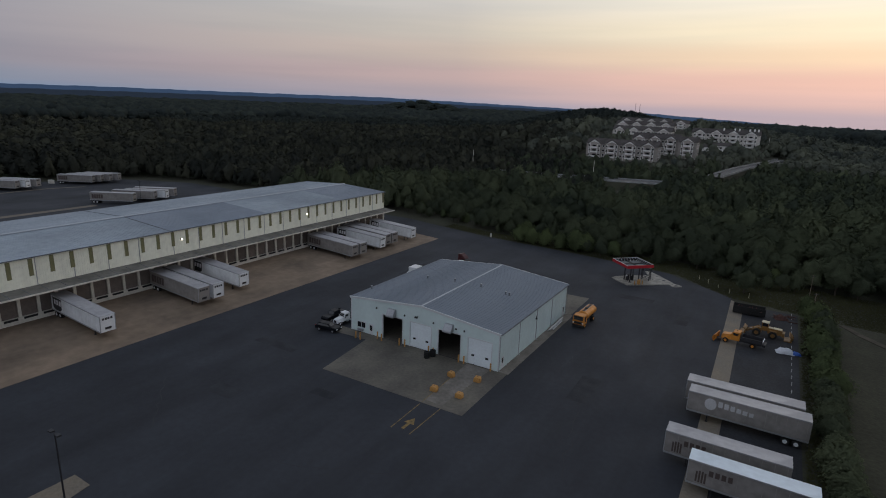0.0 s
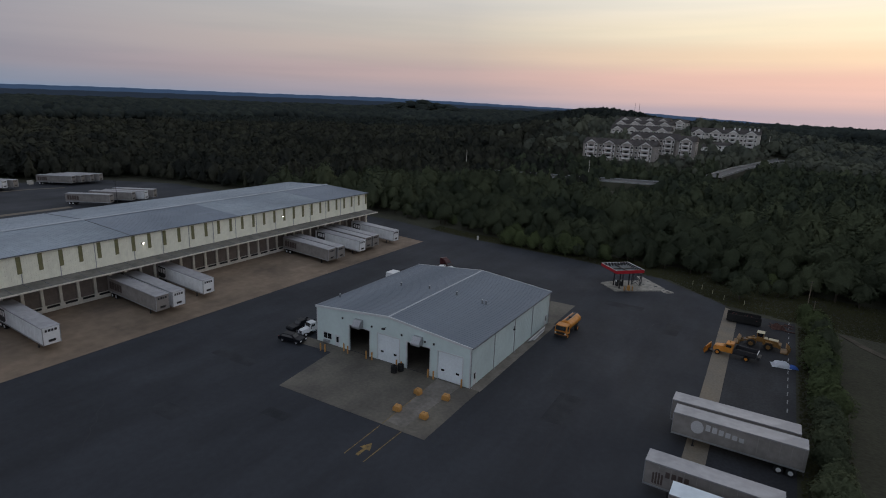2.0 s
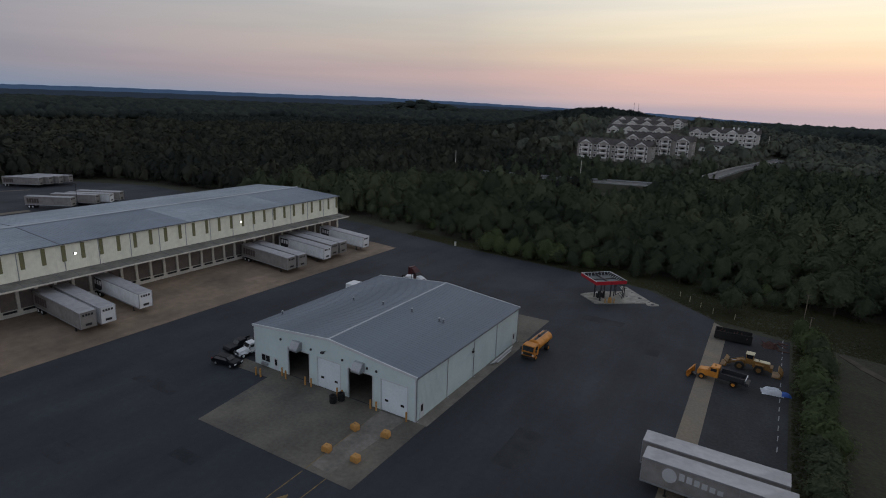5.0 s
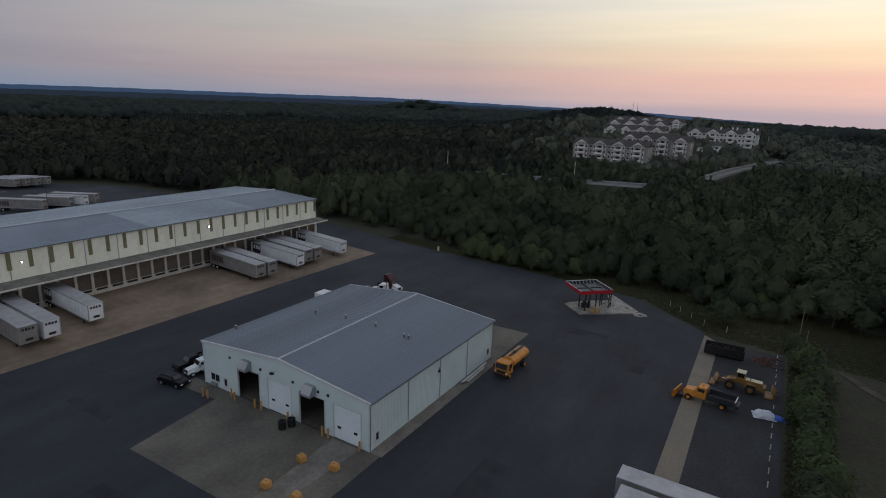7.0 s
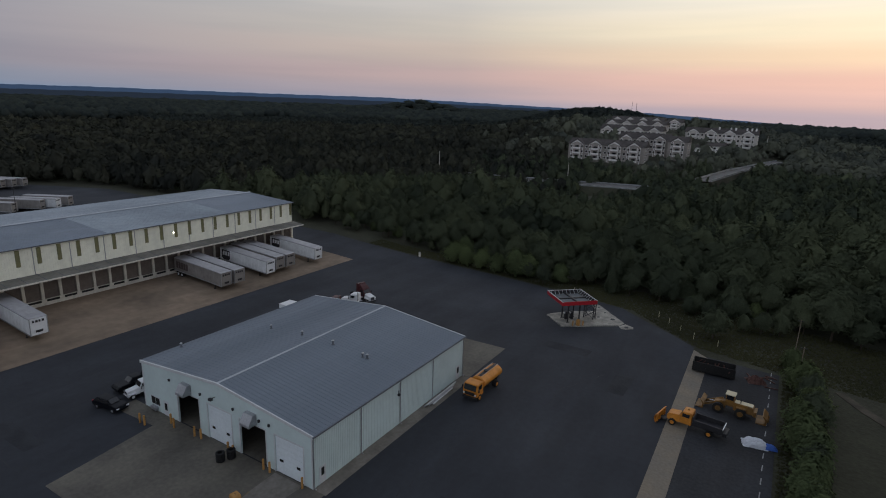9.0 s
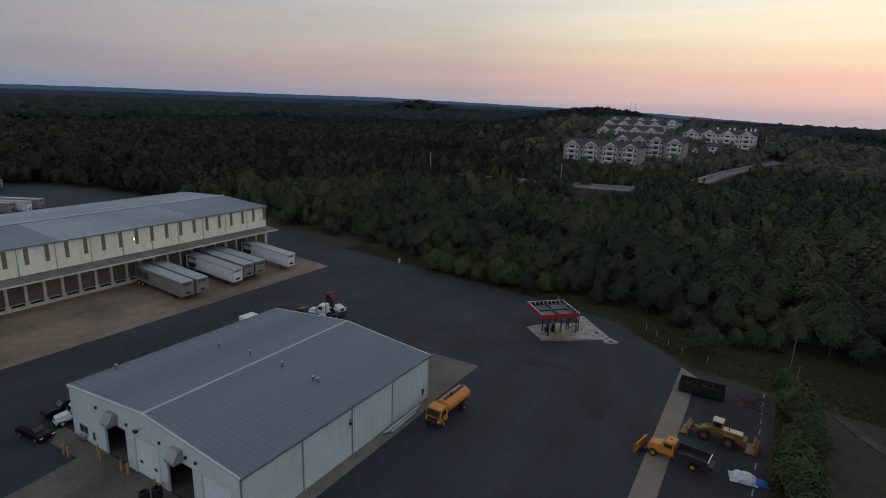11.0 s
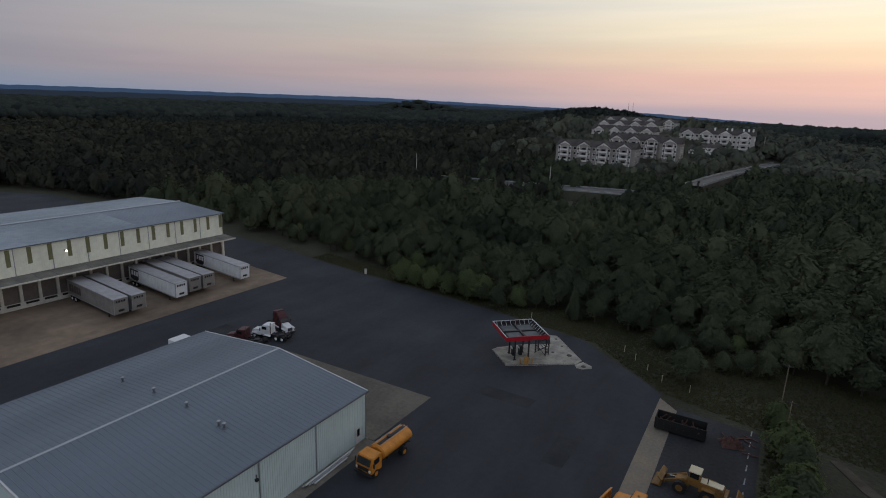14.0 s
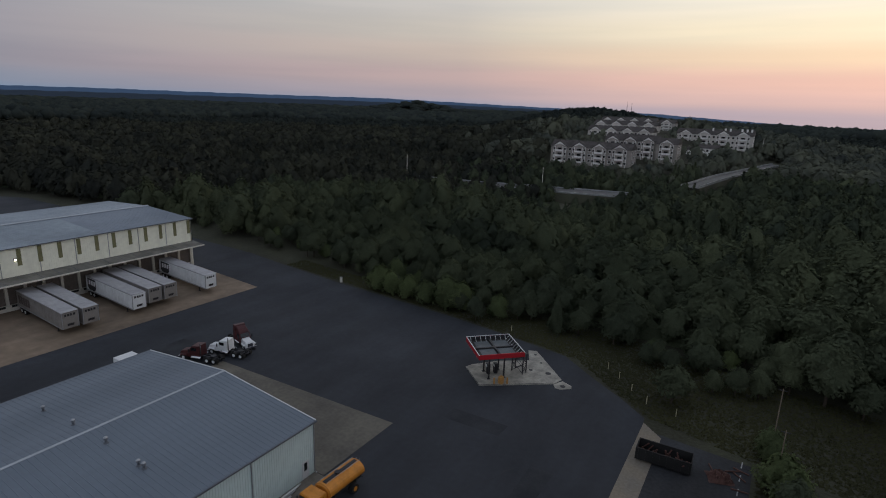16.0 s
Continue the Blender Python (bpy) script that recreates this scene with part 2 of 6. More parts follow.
WHITEPAINT = mat("white_truck_paint", (0.72, 0.73, 0.74), 0.35, vary=0.08, grain=4, spec=0.5)
REDPAINT = mat("dark_red_paint", (0.075, 0.022, 0.024), 0.4, vary=0.15, grain=4)
CHROME = mat("chrome", (0.6, 0.6, 0.62), 0.2, 1.0, vary=0.05)
ORANGE = mat("orange_truck_paint", (0.62, 0.24, 0.03), 0.45, vary=0.15, grain=3, stain=0.8, spec=0.4)
CATYELLOW = mat("machine_yellow_paint", (0.25, 0.125, 0.03), 0.5, vary=0.25, grain=3, stain=0.7, dark=(0.14, 0.085, 0.035))
CABTOP = mat("cream_cab_roof", (0.62, 0.55, 0.38), 0.6, vary=0.1)
SAFETY = mat("safety_yellow", (0.55, 0.29, 0.09), 0.6, vary=0.2, grain=6, each=0.12)
LINEPAINT = mat("worn_yellow_line", (0.3, 0.2, 0.07), 0.8, vary=0.35, grain=4, stain=2.0, dark=(0.12, 0.09, 0.05))
LINEWHITE = mat("worn_white_line", (0.36, 0.36, 0.36), 0.8, vary=0.3, grain=4, stain=2.0, dark=(0.2, 0.2, 0.2))
MARKER = mat("pale_marker", (0.5, 0.45, 0.3), 0.7, vary=0.15)
CANRED = mat("red_fascia", (0.42, 0.02, 0.03), 0.45, vary=0.1, grain=3)
RUST = mat("rusty_scrap", (0.11, 0.055, 0.045), 0.85, vary=0.3, grain=4, stain=1.0)
TARPW = mat("white_tarp", (0.62, 0.64, 0.68), 0.6, vary=0.1)
TARPB = mat("blue_tarp", (0.05, 0.13, 0.45), 0.5, vary=0.1)
DARKIN = mat("shop_interior_wall", (0.2, 0.2, 0.19), 0.9, vary=0.15)
BARK = mat("bark", (0.07, 0.055, 0.042), 0.95, vary=0.3, grain=6)
LEAF = leaf_mat("leaves", (0.07, 0.087, 0.062))
# Old woods; leaf colour also darkened for lying away from the sunset glow.
LEAF_OLD_SHADED = leaf_mat("old_wood_leaves", (0.052, 0.057, 0.05))
LEAF_PALE = leaf_mat("pale_leaves", (0.092, 0.12, 0.064))
# Haze put into leaf colour: paler round the houses, bluer farther off.
LEAF_HAZED = leaf_mat("far_leaves", (0.102, 0.116, 0.104))
LEAF_HAZE_BLUE = leaf_mat("distant_leaves", (0.043, 0.053, 0.052), 0.25)
SIDING = mat("grey_beige_siding", (0.4, 0.365, 0.335), 0.8, vary=0.12, grain=0.5, each=0.1)
SHINGLE = mat("brown_shingle", (0.085, 0.074, 0.07), 0.9, vary=0.2, grain=0.8, each=0.1)
APTWALL = mat("pale_siding", (0.66, 0.62, 0.58), 0.8, vary=0.1, grain=0.5, each=0.1)
APTRIM = mat("white_apartment_trim", (0.85, 0.83, 0.8), 0.7, vary=0.08)
ROADGREY = mat("worn_road", (0.13, 0.13, 0.13), 0.85, vary=0.15, grain=0.6)
WOOD = mat("weathered_pole_wood", (0.2, 0.16, 0.12), 0.9, vary=0.2)
LAMP = lamp_mat("lit_lamp", (1.0, 0.9, 0.72), 18.0)


# ---- mesh helpers ----
def part(name, bm, material, parent, label=""):
    me = bpy.data.meshes.new(name)
    bm.to_mesh(me)
    bm.free()
    me.materials.append(material)
    ob = new(name, me)
    if parent is not None:
        ob.parent = parent
    return tagged(ob, label)


def thing(name, label, category, m=None, group="", kind=""):
    ob = new(name)
    ob.empty_display_size = 0.3
    if m is not None:
        ob.matrix_basis = m
    return tagged(ob, label, category, group, kind)


def single(name, bm, material, label, category, m=None, group="", kind=""):
    ob = part(name, bm, material, None)
    if m is not None:
        ob.matrix_basis = m
    return tagged(ob, label, category, group, kind)


def box(x0, x1, y0, y1, z0, z1, bm=None, bevel=0.0):
    bm = bm or bmesh.new()
    own = bmesh.new() if bevel else bm
    r = bmesh.ops.create_cube(own, size=1.0)
    bmesh.ops.transform(own, verts=r["verts"], matrix=Matrix.LocRotScale(((x0 + x1) / 2, (y0 + y1) / 2, (z0 + z1) / 2), None, (x1 - x0, y1 - y0, z1 - z0)))
    if bevel:
        bmesh.ops.bevel(own, geom=own.edges[:], offset=bevel, segments=2, affect="EDGES", profile=0.6)
        merge(bm, own)
    return bm


def merge(bm, other):
    me = bpy.data.meshes.new("tmp")
    other.to_mesh(me)
    other.free()
    bm.from_mesh(me)
    bpy.data.meshes.remove(me)
    return bm


def rod(p, q, r, bm=None, seg=10, r2=None):
    bm = bm or bmesh.new()
    p, q = Vector(p), Vector(q)
    m = Matrix.Translation((p + q) / 2) @ (q - p).to_track_quat("Z", "Y").to_matrix().to_4x4()
    bmesh.ops.create_cone(bm, cap_ends=True, segments=seg, radius1=r, radius2=r if r2 is None else r2, depth=(q - p).length, matrix=m)
    return bm


def prism(outline, axis, a, b, bm=None, bevel=0.0):
    """An outline of 2D points drawn out along an axis from a to b (x: points are y, z; y: x, z; z: x, y)."""
    own = bmesh.new()

    def at(u, v, w):
        return {"x": (w, u, v), "y": (u, w, v), "z": (u, v, w)}[axis]

    lo = [own.verts.new(at(u, v, a)) for u, v in outline]
    hi = [own.verts.new(at(u, v, b)) for u, v in outline]
    own.faces.new(lo), own.faces.new(hi)
    for i in range(len(lo)):
        own.faces.new((lo[i - 1], lo[i], hi[i], hi[i - 1]))
    bmesh.ops.recalc_face_normals(own, faces=own.faces[:])
    if bevel:
        bmesh.ops.bevel(own, geom=own.edges[:], offset=bevel, segments=2, affect="EDGES")
    return merge(bm, own) if bm else own


def mesh_np(name, verts, faces, material, smooth=False, normals=None):
    """One mesh from arrays of corners and of three- or four-sided faces."""
    me = bpy.data.meshes.new(name)
    k = faces.shape[1]
    me.vertices.add(len(verts))
    me.vertices.foreach_set("co", np.ascontiguousarray(verts, np.float32).ravel())
    me.loops.add(faces.size)
    me.loops.foreach_set("vertex_index", np.ascontiguousarray(faces, np.int32).ravel())
    me.polygons.add(len(faces))
    me.polygons.foreach_set("loop_start", np.arange(len(faces), dtype=np.int32) * k)
    me.polygons.foreach_set("loop_total", np.full(len(faces), k, np.int32))
    if smooth:
        me.polygons.foreach_set("use_smooth", np.ones(len(faces), bool))
    me.update(calc_edges=True)
    if normals is not None:
        me.normals_split_custom_set_from_vertices(normals)
    me.materials.append(material)
    return me


# ---- the lie of the land ----
def step(a, b, v):
    s = np.clip((np.asarray(v, float) - a) / (b - a), 0, 1)
    return s * s * (3 - 2 * s)


def ramp_x(x):
    return 1.7 * np.clip((-45 - np.asarray(x, float)) / 31, 0, 1)


def land(x, y):
    """Height of the ground: the yard, level but for its rise to the docks, the apartment hill, woods and far hills."""
    x, y = np.asarray(x, float), np.asarray(y, float)
    z = ramp_x(x) * (1 - step(100, 150, y))
    z = z + 27 * step(250, 530, y) * (1 - 0.9 * step(550, 740, y)) * np.exp(-(((x + 85) / 140) ** 2))
    z = z + 38 * np.exp(-(((x + 247) / 125) ** 2) - ((y - 915) / 180) ** 2)
    z = z + 36 * np.exp(-(((x + 1380) / 170) ** 2) - ((y - 2050) / 170) ** 2)
    r, a = np.hypot(x - 38, y + 30), np.degrees(np.arctan2(38 - x, y + 30))
    z = z - 45 * step(1700, 3200, r) * step(14, 4, a)
    wood = step(150, 320, np.hypot(x, y - 20)) * (1 - step(-290, -265, x) * (1 - step(-110, -98, x)) * (1 - step(95, 125, y)))
    return z + wood * (1.5 * np.sin(x / 47 + 1) * np.sin(y / 39) + 0.8 * np.sin(x / 19) * np.sin(y / 23 + 2))


def ground_mesh():
    u = np.linspace(-1, 1, 260)
    k = 5.2
    ax = -20 + 4800 * np.sinh(k * u) / np.sinh(k)
    ay = 70 + 4800 * np.sinh(k * u) / np.sinh(k)
    gx, gy = np.meshgrid(ax, ay)
    gz = land(gx, gy) - 0.06
    n = len(u)
    i = np.arange(n * n).reshape(n, n)
    faces = np.stack([i[:-1, :-1], i[:-1, 1:], i[1:, 1:], i[1:, :-1]], -1).reshape(-1, 4)
    return mesh_np("ground", np.stack([gx, gy, gz], -1).reshape(-1, 3), faces, GRASS, True)


tagged(new("ground", ground_mesh()), "rough grass and dirt ground under the woods", "ground", kind="structure")


def sheet(name, outline, lift, material, label, category="road", thick=0.0):
    """A paved sheet of that outline on the yard, bent where the yard starts to rise."""
    bm = bmesh.new()
    face = bm.faces.new([bm.verts.new((x, y, 0)) for x, y in outline])
    if face.normal.z < 0:
        bmesh.ops.reverse_faces(bm, faces=bm.faces[:])
    bm.normal_update()
    for f in bm.faces:
        if f.normal.z < 0:
            f.normal_flip()
    for cut in (-45, -76):
        bmesh.ops.bisect_plane(bm, geom=bm.verts[:] + bm.edges[:] + bm.faces[:], plane_co=(cut, 0, 0), plane_no=(1, 0, 0))
    for v in bm.verts:
        v.co.z = float(ramp_x(v.co.x)) + lift
    if thick:
        r = bmesh.ops.extrude_face_region(bm, geom=bm.faces[:])
        for g in r["geom"]:
            if isinstance(g, bmesh.types.BMVert):
                g.co.z -= thick
        bmesh.ops.recalc_face_normals(bm, faces=bm.faces[:])
    return single(name, bm, material, label, category, kind="structure")


sheet("road", [(-55.4, -160), (31, -160), (31, 40), (28.7, 65.4), (24.6, 69), (19.3, 72.9), (13, 78), (0, 80.5), (-12, 82.3), (-27, 83.7), (-45, 85.3), (-60, 85.6), (-77, 86.5), (-112, 88), (-112, 70.9), (-55.4, 70.9)],
      0.0, ASPHALT, "dark patched asphalt of the truck yard")
sheet("road", [(-255, -160), (-109, -160), (-109, 70.9), (-112, 70.9), (-112, 88), (-203, 88), (-238, 72), (-255, 30)], 0.004, ASPHALT, "dark asphalt of the rear trailer lot")
sheet("road", [(31, -160), (42, -160), (42, 61.5), (31, 62.4), (31, 40)], 0.002, ASPHALT_OLD, "worn asphalt of the side storage yard")
sheet("pavement", [(-76.5, -160), (-55.4, -160), (-55.0, 70.9), (-76.5, 70.9)], 0.03, DOCKCON, "brown stained concrete dock apron", "pavement", 0.05)
sheet("pavement", [(31.4, -160), (34.2, -160), (32.7, -12), (32.13, 26), (31.6, 61.6), (28.85, 64.2), (29.48, 24.3), (30.0, -12)], 0.03, CONCRETE, "pale concrete strip beside the storage yard", "pavement", 0.05)
sheet("pavement", [(-33, 0), (-33, -2.8), (-25.2, -2.4), (-23.6, -15.3), (1.7, -14.9), (1.6, 0)], 0.03, APRON, "oil-stained concrete apron before the shop doors", "pavement", 0.05)
sheet("pavement", [(0.06, 0), (1.8, 0), (1.8, 32), (0.06, 32)], 0.034, DRIVE, "narrow concrete walk along the shop wall", "pavement", 0.06)
sheet("pavement", [(-31.5, 32.1), (1.3, 32.1), (1.3, 45), (-31.5, 44)], 0.03, APRON, "oil-stained concrete apron behind the shop", "pavement", 0.05)
sheet("pavement", [(-28.2, -58), (-23.5, -58), (-25, -50.2), (-28.1, -50.2)], 0.05, CONCRETE, "small concrete island in the asphalt", "pavement", 0.08)
sheet("pavement", [(-5.0, -14.0), (-2.0, -14.2), (-1.3, -0.3), (-5.5, -0.3)], 0.036, DRIVE, "paler concrete drive strip to the last bay", "pavement")

sheet("path", [(49.4, 60.2), (50.4, 60.8), (53.4, 56.4), (56.4, 52.8), (62, 48), (61.2, 47), (55.2, 51.8), (52.2, 55.4)], 0.03, mat("bare_dirt", (0.085, 0.072, 0.053), 0.95, vary=0.3, grain=2.0, stain=0.5), "pale bare dirt path through the grass", "path", 0.1)

sheet("pavement", [(-174.3, -60), (-177.6, -60), (-178.6, 31), (-175.4, 31)], 0.03, CONCRETE, "pale concrete strip in the rear trailer lot", "pavement", 0.05)
sheet("pavement", [(-226.6, 12), (-227.8, 12), (-228.0, 39.5), (-223.4, 51.2), (-222.4, 50.6), (-226.8, 39)], 0.03, CONCRETE, "pale concrete edge strip of the rear lot", "pavement", 0.05)


# ---- the repair shop ----
SW, SL, SE, SR, SX = 30.48, 32.1, 6.45, 7.9, -15.0  # width, length, eave, ridge height, ridge x
BAYS = [(-23.2, False), (-17.2, True), (-11.4, False), (-5.6, True)]
BAY_W, BAY_H = 4.3, 4.6


def ribbed(length, height_at, depth=0.035, pitch=0.3):
    """A wall sheet along x with upright ribs, from z = 0 up to height_at(x)."""
    bm = bmesh.new()
    n = int(length / pitch)
    row = []
    for i in range(n):
        x = i * pitch
        row += [(x, 0), (x + pitch * 0.62, 0), (x + pitch * 0.7, -depth), (x + pitch * 0.92, -depth)]
    row.append((length, 0))
    lo = [bm.verts.new((x, y, 0)) for x, y in row]
    hi = [bm.verts.new((x, y, height_at(x))) for x, y in row]
    for i in range(len(row) - 1):
        bm.faces.new((lo[i], lo[i + 1], hi[i + 1], hi[i]))
    return bm


def shop():
    t = thing("repair_shop", "white metal repair shop with grey ribbed roof", "building", kind="structure")

    def top(x):
        return SE + (SR - SE) * (1 - abs(x - SX) / (SW + SX if x < SX else -SX))

    # front wall: uprights between the bays and the part above them
    edges = [-SW] + [e for b, _ in BAYS for e in (b, b + BAY_W)] + [0.0]
    bm = bmesh.new()
    for i in range(0, len(edges), 2):
        a, b = edges[i], edges[i + 1]
        prism([(a, 0), (b, 0), (b, BAY_H), (a, BAY_H)], "y", 0, 0.2, bm)
    prism([(-SW, BAY_H), (0, BAY_H), (0, SE), (SX, SR), (-SW, SE)], "y", 0, 0.2, bm)
    part("front_wall", bm, WALLW, t)
    bm = bmesh.new()
    prism([(-SW, 0), (0, 0), (0, SE), (SX, SR), (-SW, SE)], "y", SL - 0.2, SL, bm)
    part("rear_wall", bm, WALLW, t)
    part("side_wall", box(-SW, -SW + 0.2, 0.2, SL - 0.2, 0, SE), WALLW, t)
    part("side_wall", box(-0.2, -0.04, 0.2, SL - 0.2, 0, SE), WALLW, t)
    # ribbed cladding of the side that faces the yard, in four lengths between the downpipes
    cuts = [0.0, 7.9, 15.7, 23.5, SL]
    for a, b in zip(cuts, cuts[1:]):
        bm = ribbed(b - a, lambda x: SE)
        bmesh.ops.transform(bm, verts=bm.verts[:], matrix=Matrix.Translation((0.0, a, 0)) @ Matrix.Rotation(radians(90), 4, "Z"))
        part("wall_cladding", bm, WALLW, t)
    for y in (0.12, 7.9, 15.7, 23.5, SL - 0.1):
        bm = rod((0.1, y, 0.15), (0.1, y, SE - 0.1), 0.06, seg=8)
        rod((0.1, y, 0.15), (0.4, y, 0.08), 0.06, bm, 8)
        part("downpipe", bm, GALV, t)
    part("floor_slab", box(-SW + 0.2, -0.2, 0.2, SL - 0.2, -0.05, 0.03), APRON, t)
    part("inner_wall", box(-SW + 0.25, -0.25, 14.0, 14.15, 0.03, SE), DARKIN, t)
    # roof: seamed panels down both slopes, ridge cap, gutters and verge trim
    n = 53
    pw = SL / n
    for x1 in (0.25, -SW - 0.25):
        bm = bmesh.new()
        row = [(0, 0.1), (pw - 0.1, 0.1), (pw - 0.07, 0.135), (pw - 0.03, 0.135), (pw, 0.1)]
        hi = [bm.verts.new((SX, y, SR + h)) for y, h in row]
        lo = [bm.verts.new((x1, y, SE - 0.03 + h)) for y, h in row]
        for k in range(4):
            bm.faces.new((hi[k], hi[k + 1], lo[k + 1], lo[k]))
        u = [bm.verts.new(p) for p in ((SX, 0, SR), (SX, pw, SR), (x1, pw, SE - 0.03), (x1, 0, SE - 0.03))]
        bm.faces.new(u)
        bm.faces.new((lo[0], lo[1], lo[4], u[2], u[3]))
        bmesh.ops.recalc_face_normals(bm, faces=bm.faces[:])
        for f in bm.faces:
            if len(f.verts) == 4 and f.calc_center_median().z > SE and u[0] not in f.verts and f.normal.z < 0:
                f.normal_flip()
        first = part("roof_panel", bm, ROOF, t)
        for i in range(1, n):
            ob = new("roof_panel", first.data)
            ob.parent = t
            ob.location.y = i * pw
    part("ridge_cap", prism([(SX - 0.17, SR + 0.13), (SX, SR + 0.2), (SX + 0.17, SR + 0.13), (SX + 0.17, SR + 0.09), (SX - 0.17, SR + 0.09)], "y", -0.1, SL + 0.1), RIDGE, t)
    for x0, x1 in ((0.26, 0.42), (-SW - 0.42, -SW - 0.26)):
        part("gutter", box(x0, x1, -0.15, SL + 0.15, SE - 0.1, SE + 0.06), EAVE, t)
    for y0, y1 in ((-0.16, -0.01), (SL + 0.01, SL + 0.14)):
        for xa in (0.26, -SW - 0.26):
            part("verge_trim", prism([(xa, SE - 0.2), (xa, SE + 0.14), (SX, SR + 0.18), (SX, SR - 0.18)], "y", y0, y1), TRIM, t)
    for xa in (0.0, -SW):
        part("corner_trim", box(xa - 0.08, xa + 0.08, -0.06, -0.005, 0, SE - 0.05), TRIM, t)
    # bays
    for bx, shut in BAYS:
        fr = bmesh.new()
        box(bx - 0.14, bx, -0.05, -0.005, 0, BAY_H + 0.14, fr)
        box(bx + BAY_W, bx + BAY_W + 0.14, -0.05, -0.005, 0, BAY_H + 0.14, fr)
        box(bx, bx + BAY_W, -0.05, -0.005, BAY_H, BAY_H + 0.14, fr)
        part("door_frame", fr, TRIM, t)
        if shut:
            d = part("overhead_door", box(bx, bx + BAY_W, 0.1, 0.16, 0.03, BAY_H), DOORWHITE, t, "closed white sectional overhead door")
            for i in range(7):
                part("door_panel", box(bx + 0.03, bx + BAY_W - 0.03, 0.06, 0.099, 0.06 + i * 0.65, 0.06 + i * 0.65 + 0.62, bevel=0.012), DOORWHITE, d)
            for xx in (bx + 0.6, bx + BAY_W - 1.1):
                part("door_window", box(xx, xx + 0.55, 0.035, 0.058, 1.5, 1.82), GLASS, d)
        else:
            part("raised_door", box(bx + 0.1, bx + BAY_W - 0.1, 0.5, 4.6, BAY_H + 0.25, BAY_H + 0.33), TRIM, t)
            part("door_track", box(bx + 0.01, bx + 0.07, 0.21, 4.6, BAY_H + 0.1, BAY_H + 0.2), GALV, t)
            hood = prism([(-0.02, BAY_H + 0.25), (-0.02, BAY_H + 1.55), (-0.55, BAY_H + 1.55), (-1.15, BAY_H + 0.55), (-1.15, BAY_H + 0.25)], "x", bx + 1.4, bx + 2.95)
            part("vent_hood", hood, GALV, t, "grey sheet-metal vent hood above the open bay")
    for x in (-24.6, -18.4, -12.4, -8.0, -6.4):
        part("wall_light", box(x - 0.12, x + 0.12, -0.2, -0.005, 5.35, 5.65, bevel=0.02), STEEL, t)
    bm = rod((SX - 0.6, -0.02, 6.0), (SX - 0.6, -0.55, 6.05), 0.04, seg=8)
    box(SX - 0.85, SX - 0.35, -0.85, -0.5, 5.85, 6.1, bm)
    part("floodlight", bm, STEEL, t)
    # office window and doors
    w = part("window_frame", box(-29.1, -27.1, -0.05, -0.004, 0.85, 2.1), TRIM, t)
    part("pane", box(-28.98, -28.15, -0.07, -0.052, 0.97, 1.98), GLASS, w)
    part("pane", box(-28.05, -27.22, -0.07, -0.052, 0.97, 1.98), GLASS, w)
    part("air_conditioner", box(-28.8, -27.6, -0.45, -0.052, 0.3, 0.75, bevel=0.03), GALV, t)
    d = part("door", box(-26.35, -25.4, -0.05, -0.004, 0.05, 2.1), TRIM, t, "white steel personnel door")
    part("door_pane", box(-26.1, -25.6, -0.07, -0.052, 0.8, 1.8), GLASS, d)
    for y in (1.0, 30.2):
        d = part("door", box(0.005, 0.05, y, y + 0.95, 0.05, 2.15), TRIM, t, "white steel side door")
        part("door_pane", box(0.052, 0.07, y + 0.25, y + 0.7, 1.0, 1.95), GLASS, d)
    bm = box(-0.02, 0.28, 15.2, 15.5, 4.2, 4.45)
    rod((0.1, 15.35, 4.4), (0.1, 15.35, 4.9), 0.05, bm, 8)
    part("wall_lamp", bm, STEEL, t)
    # roof vents
    for x, y in ((-24.1, 16.2), (-17.7, 16.2), (-12.0, 16.4), (-6.8, 16.5), (-6.1, 16.6), (-30.0, 5.4)):
        z = SE + (SR - SE) * (1 - abs(x - SX) / 15.2)
        bm = rod((x, y, z), (x, y, z + 0.55), 0.11, seg=12)
        rod((x, y, z + 0.5), (x, y, z + 0.7), 0.2, bm, 12, 0.12)
        rod((x, y, z + 0.08), (x, y, z + 0.2), 0.28, bm, 12, 0.14)
        pipe = part("roof_vent", bm, EAVE, t)
        part("cap", rod((x, y, z + 0.68), (x, y, z + 0.78), 0.2, seg=12, r2=0.1), GALV, pipe)


shop()


# ---- the freight terminal ----
TX, TY0, TY1, TE, TR, TB, TG = -76.0, -150.0, 70.2, 13.25, 14.1, -110.4, 1.7


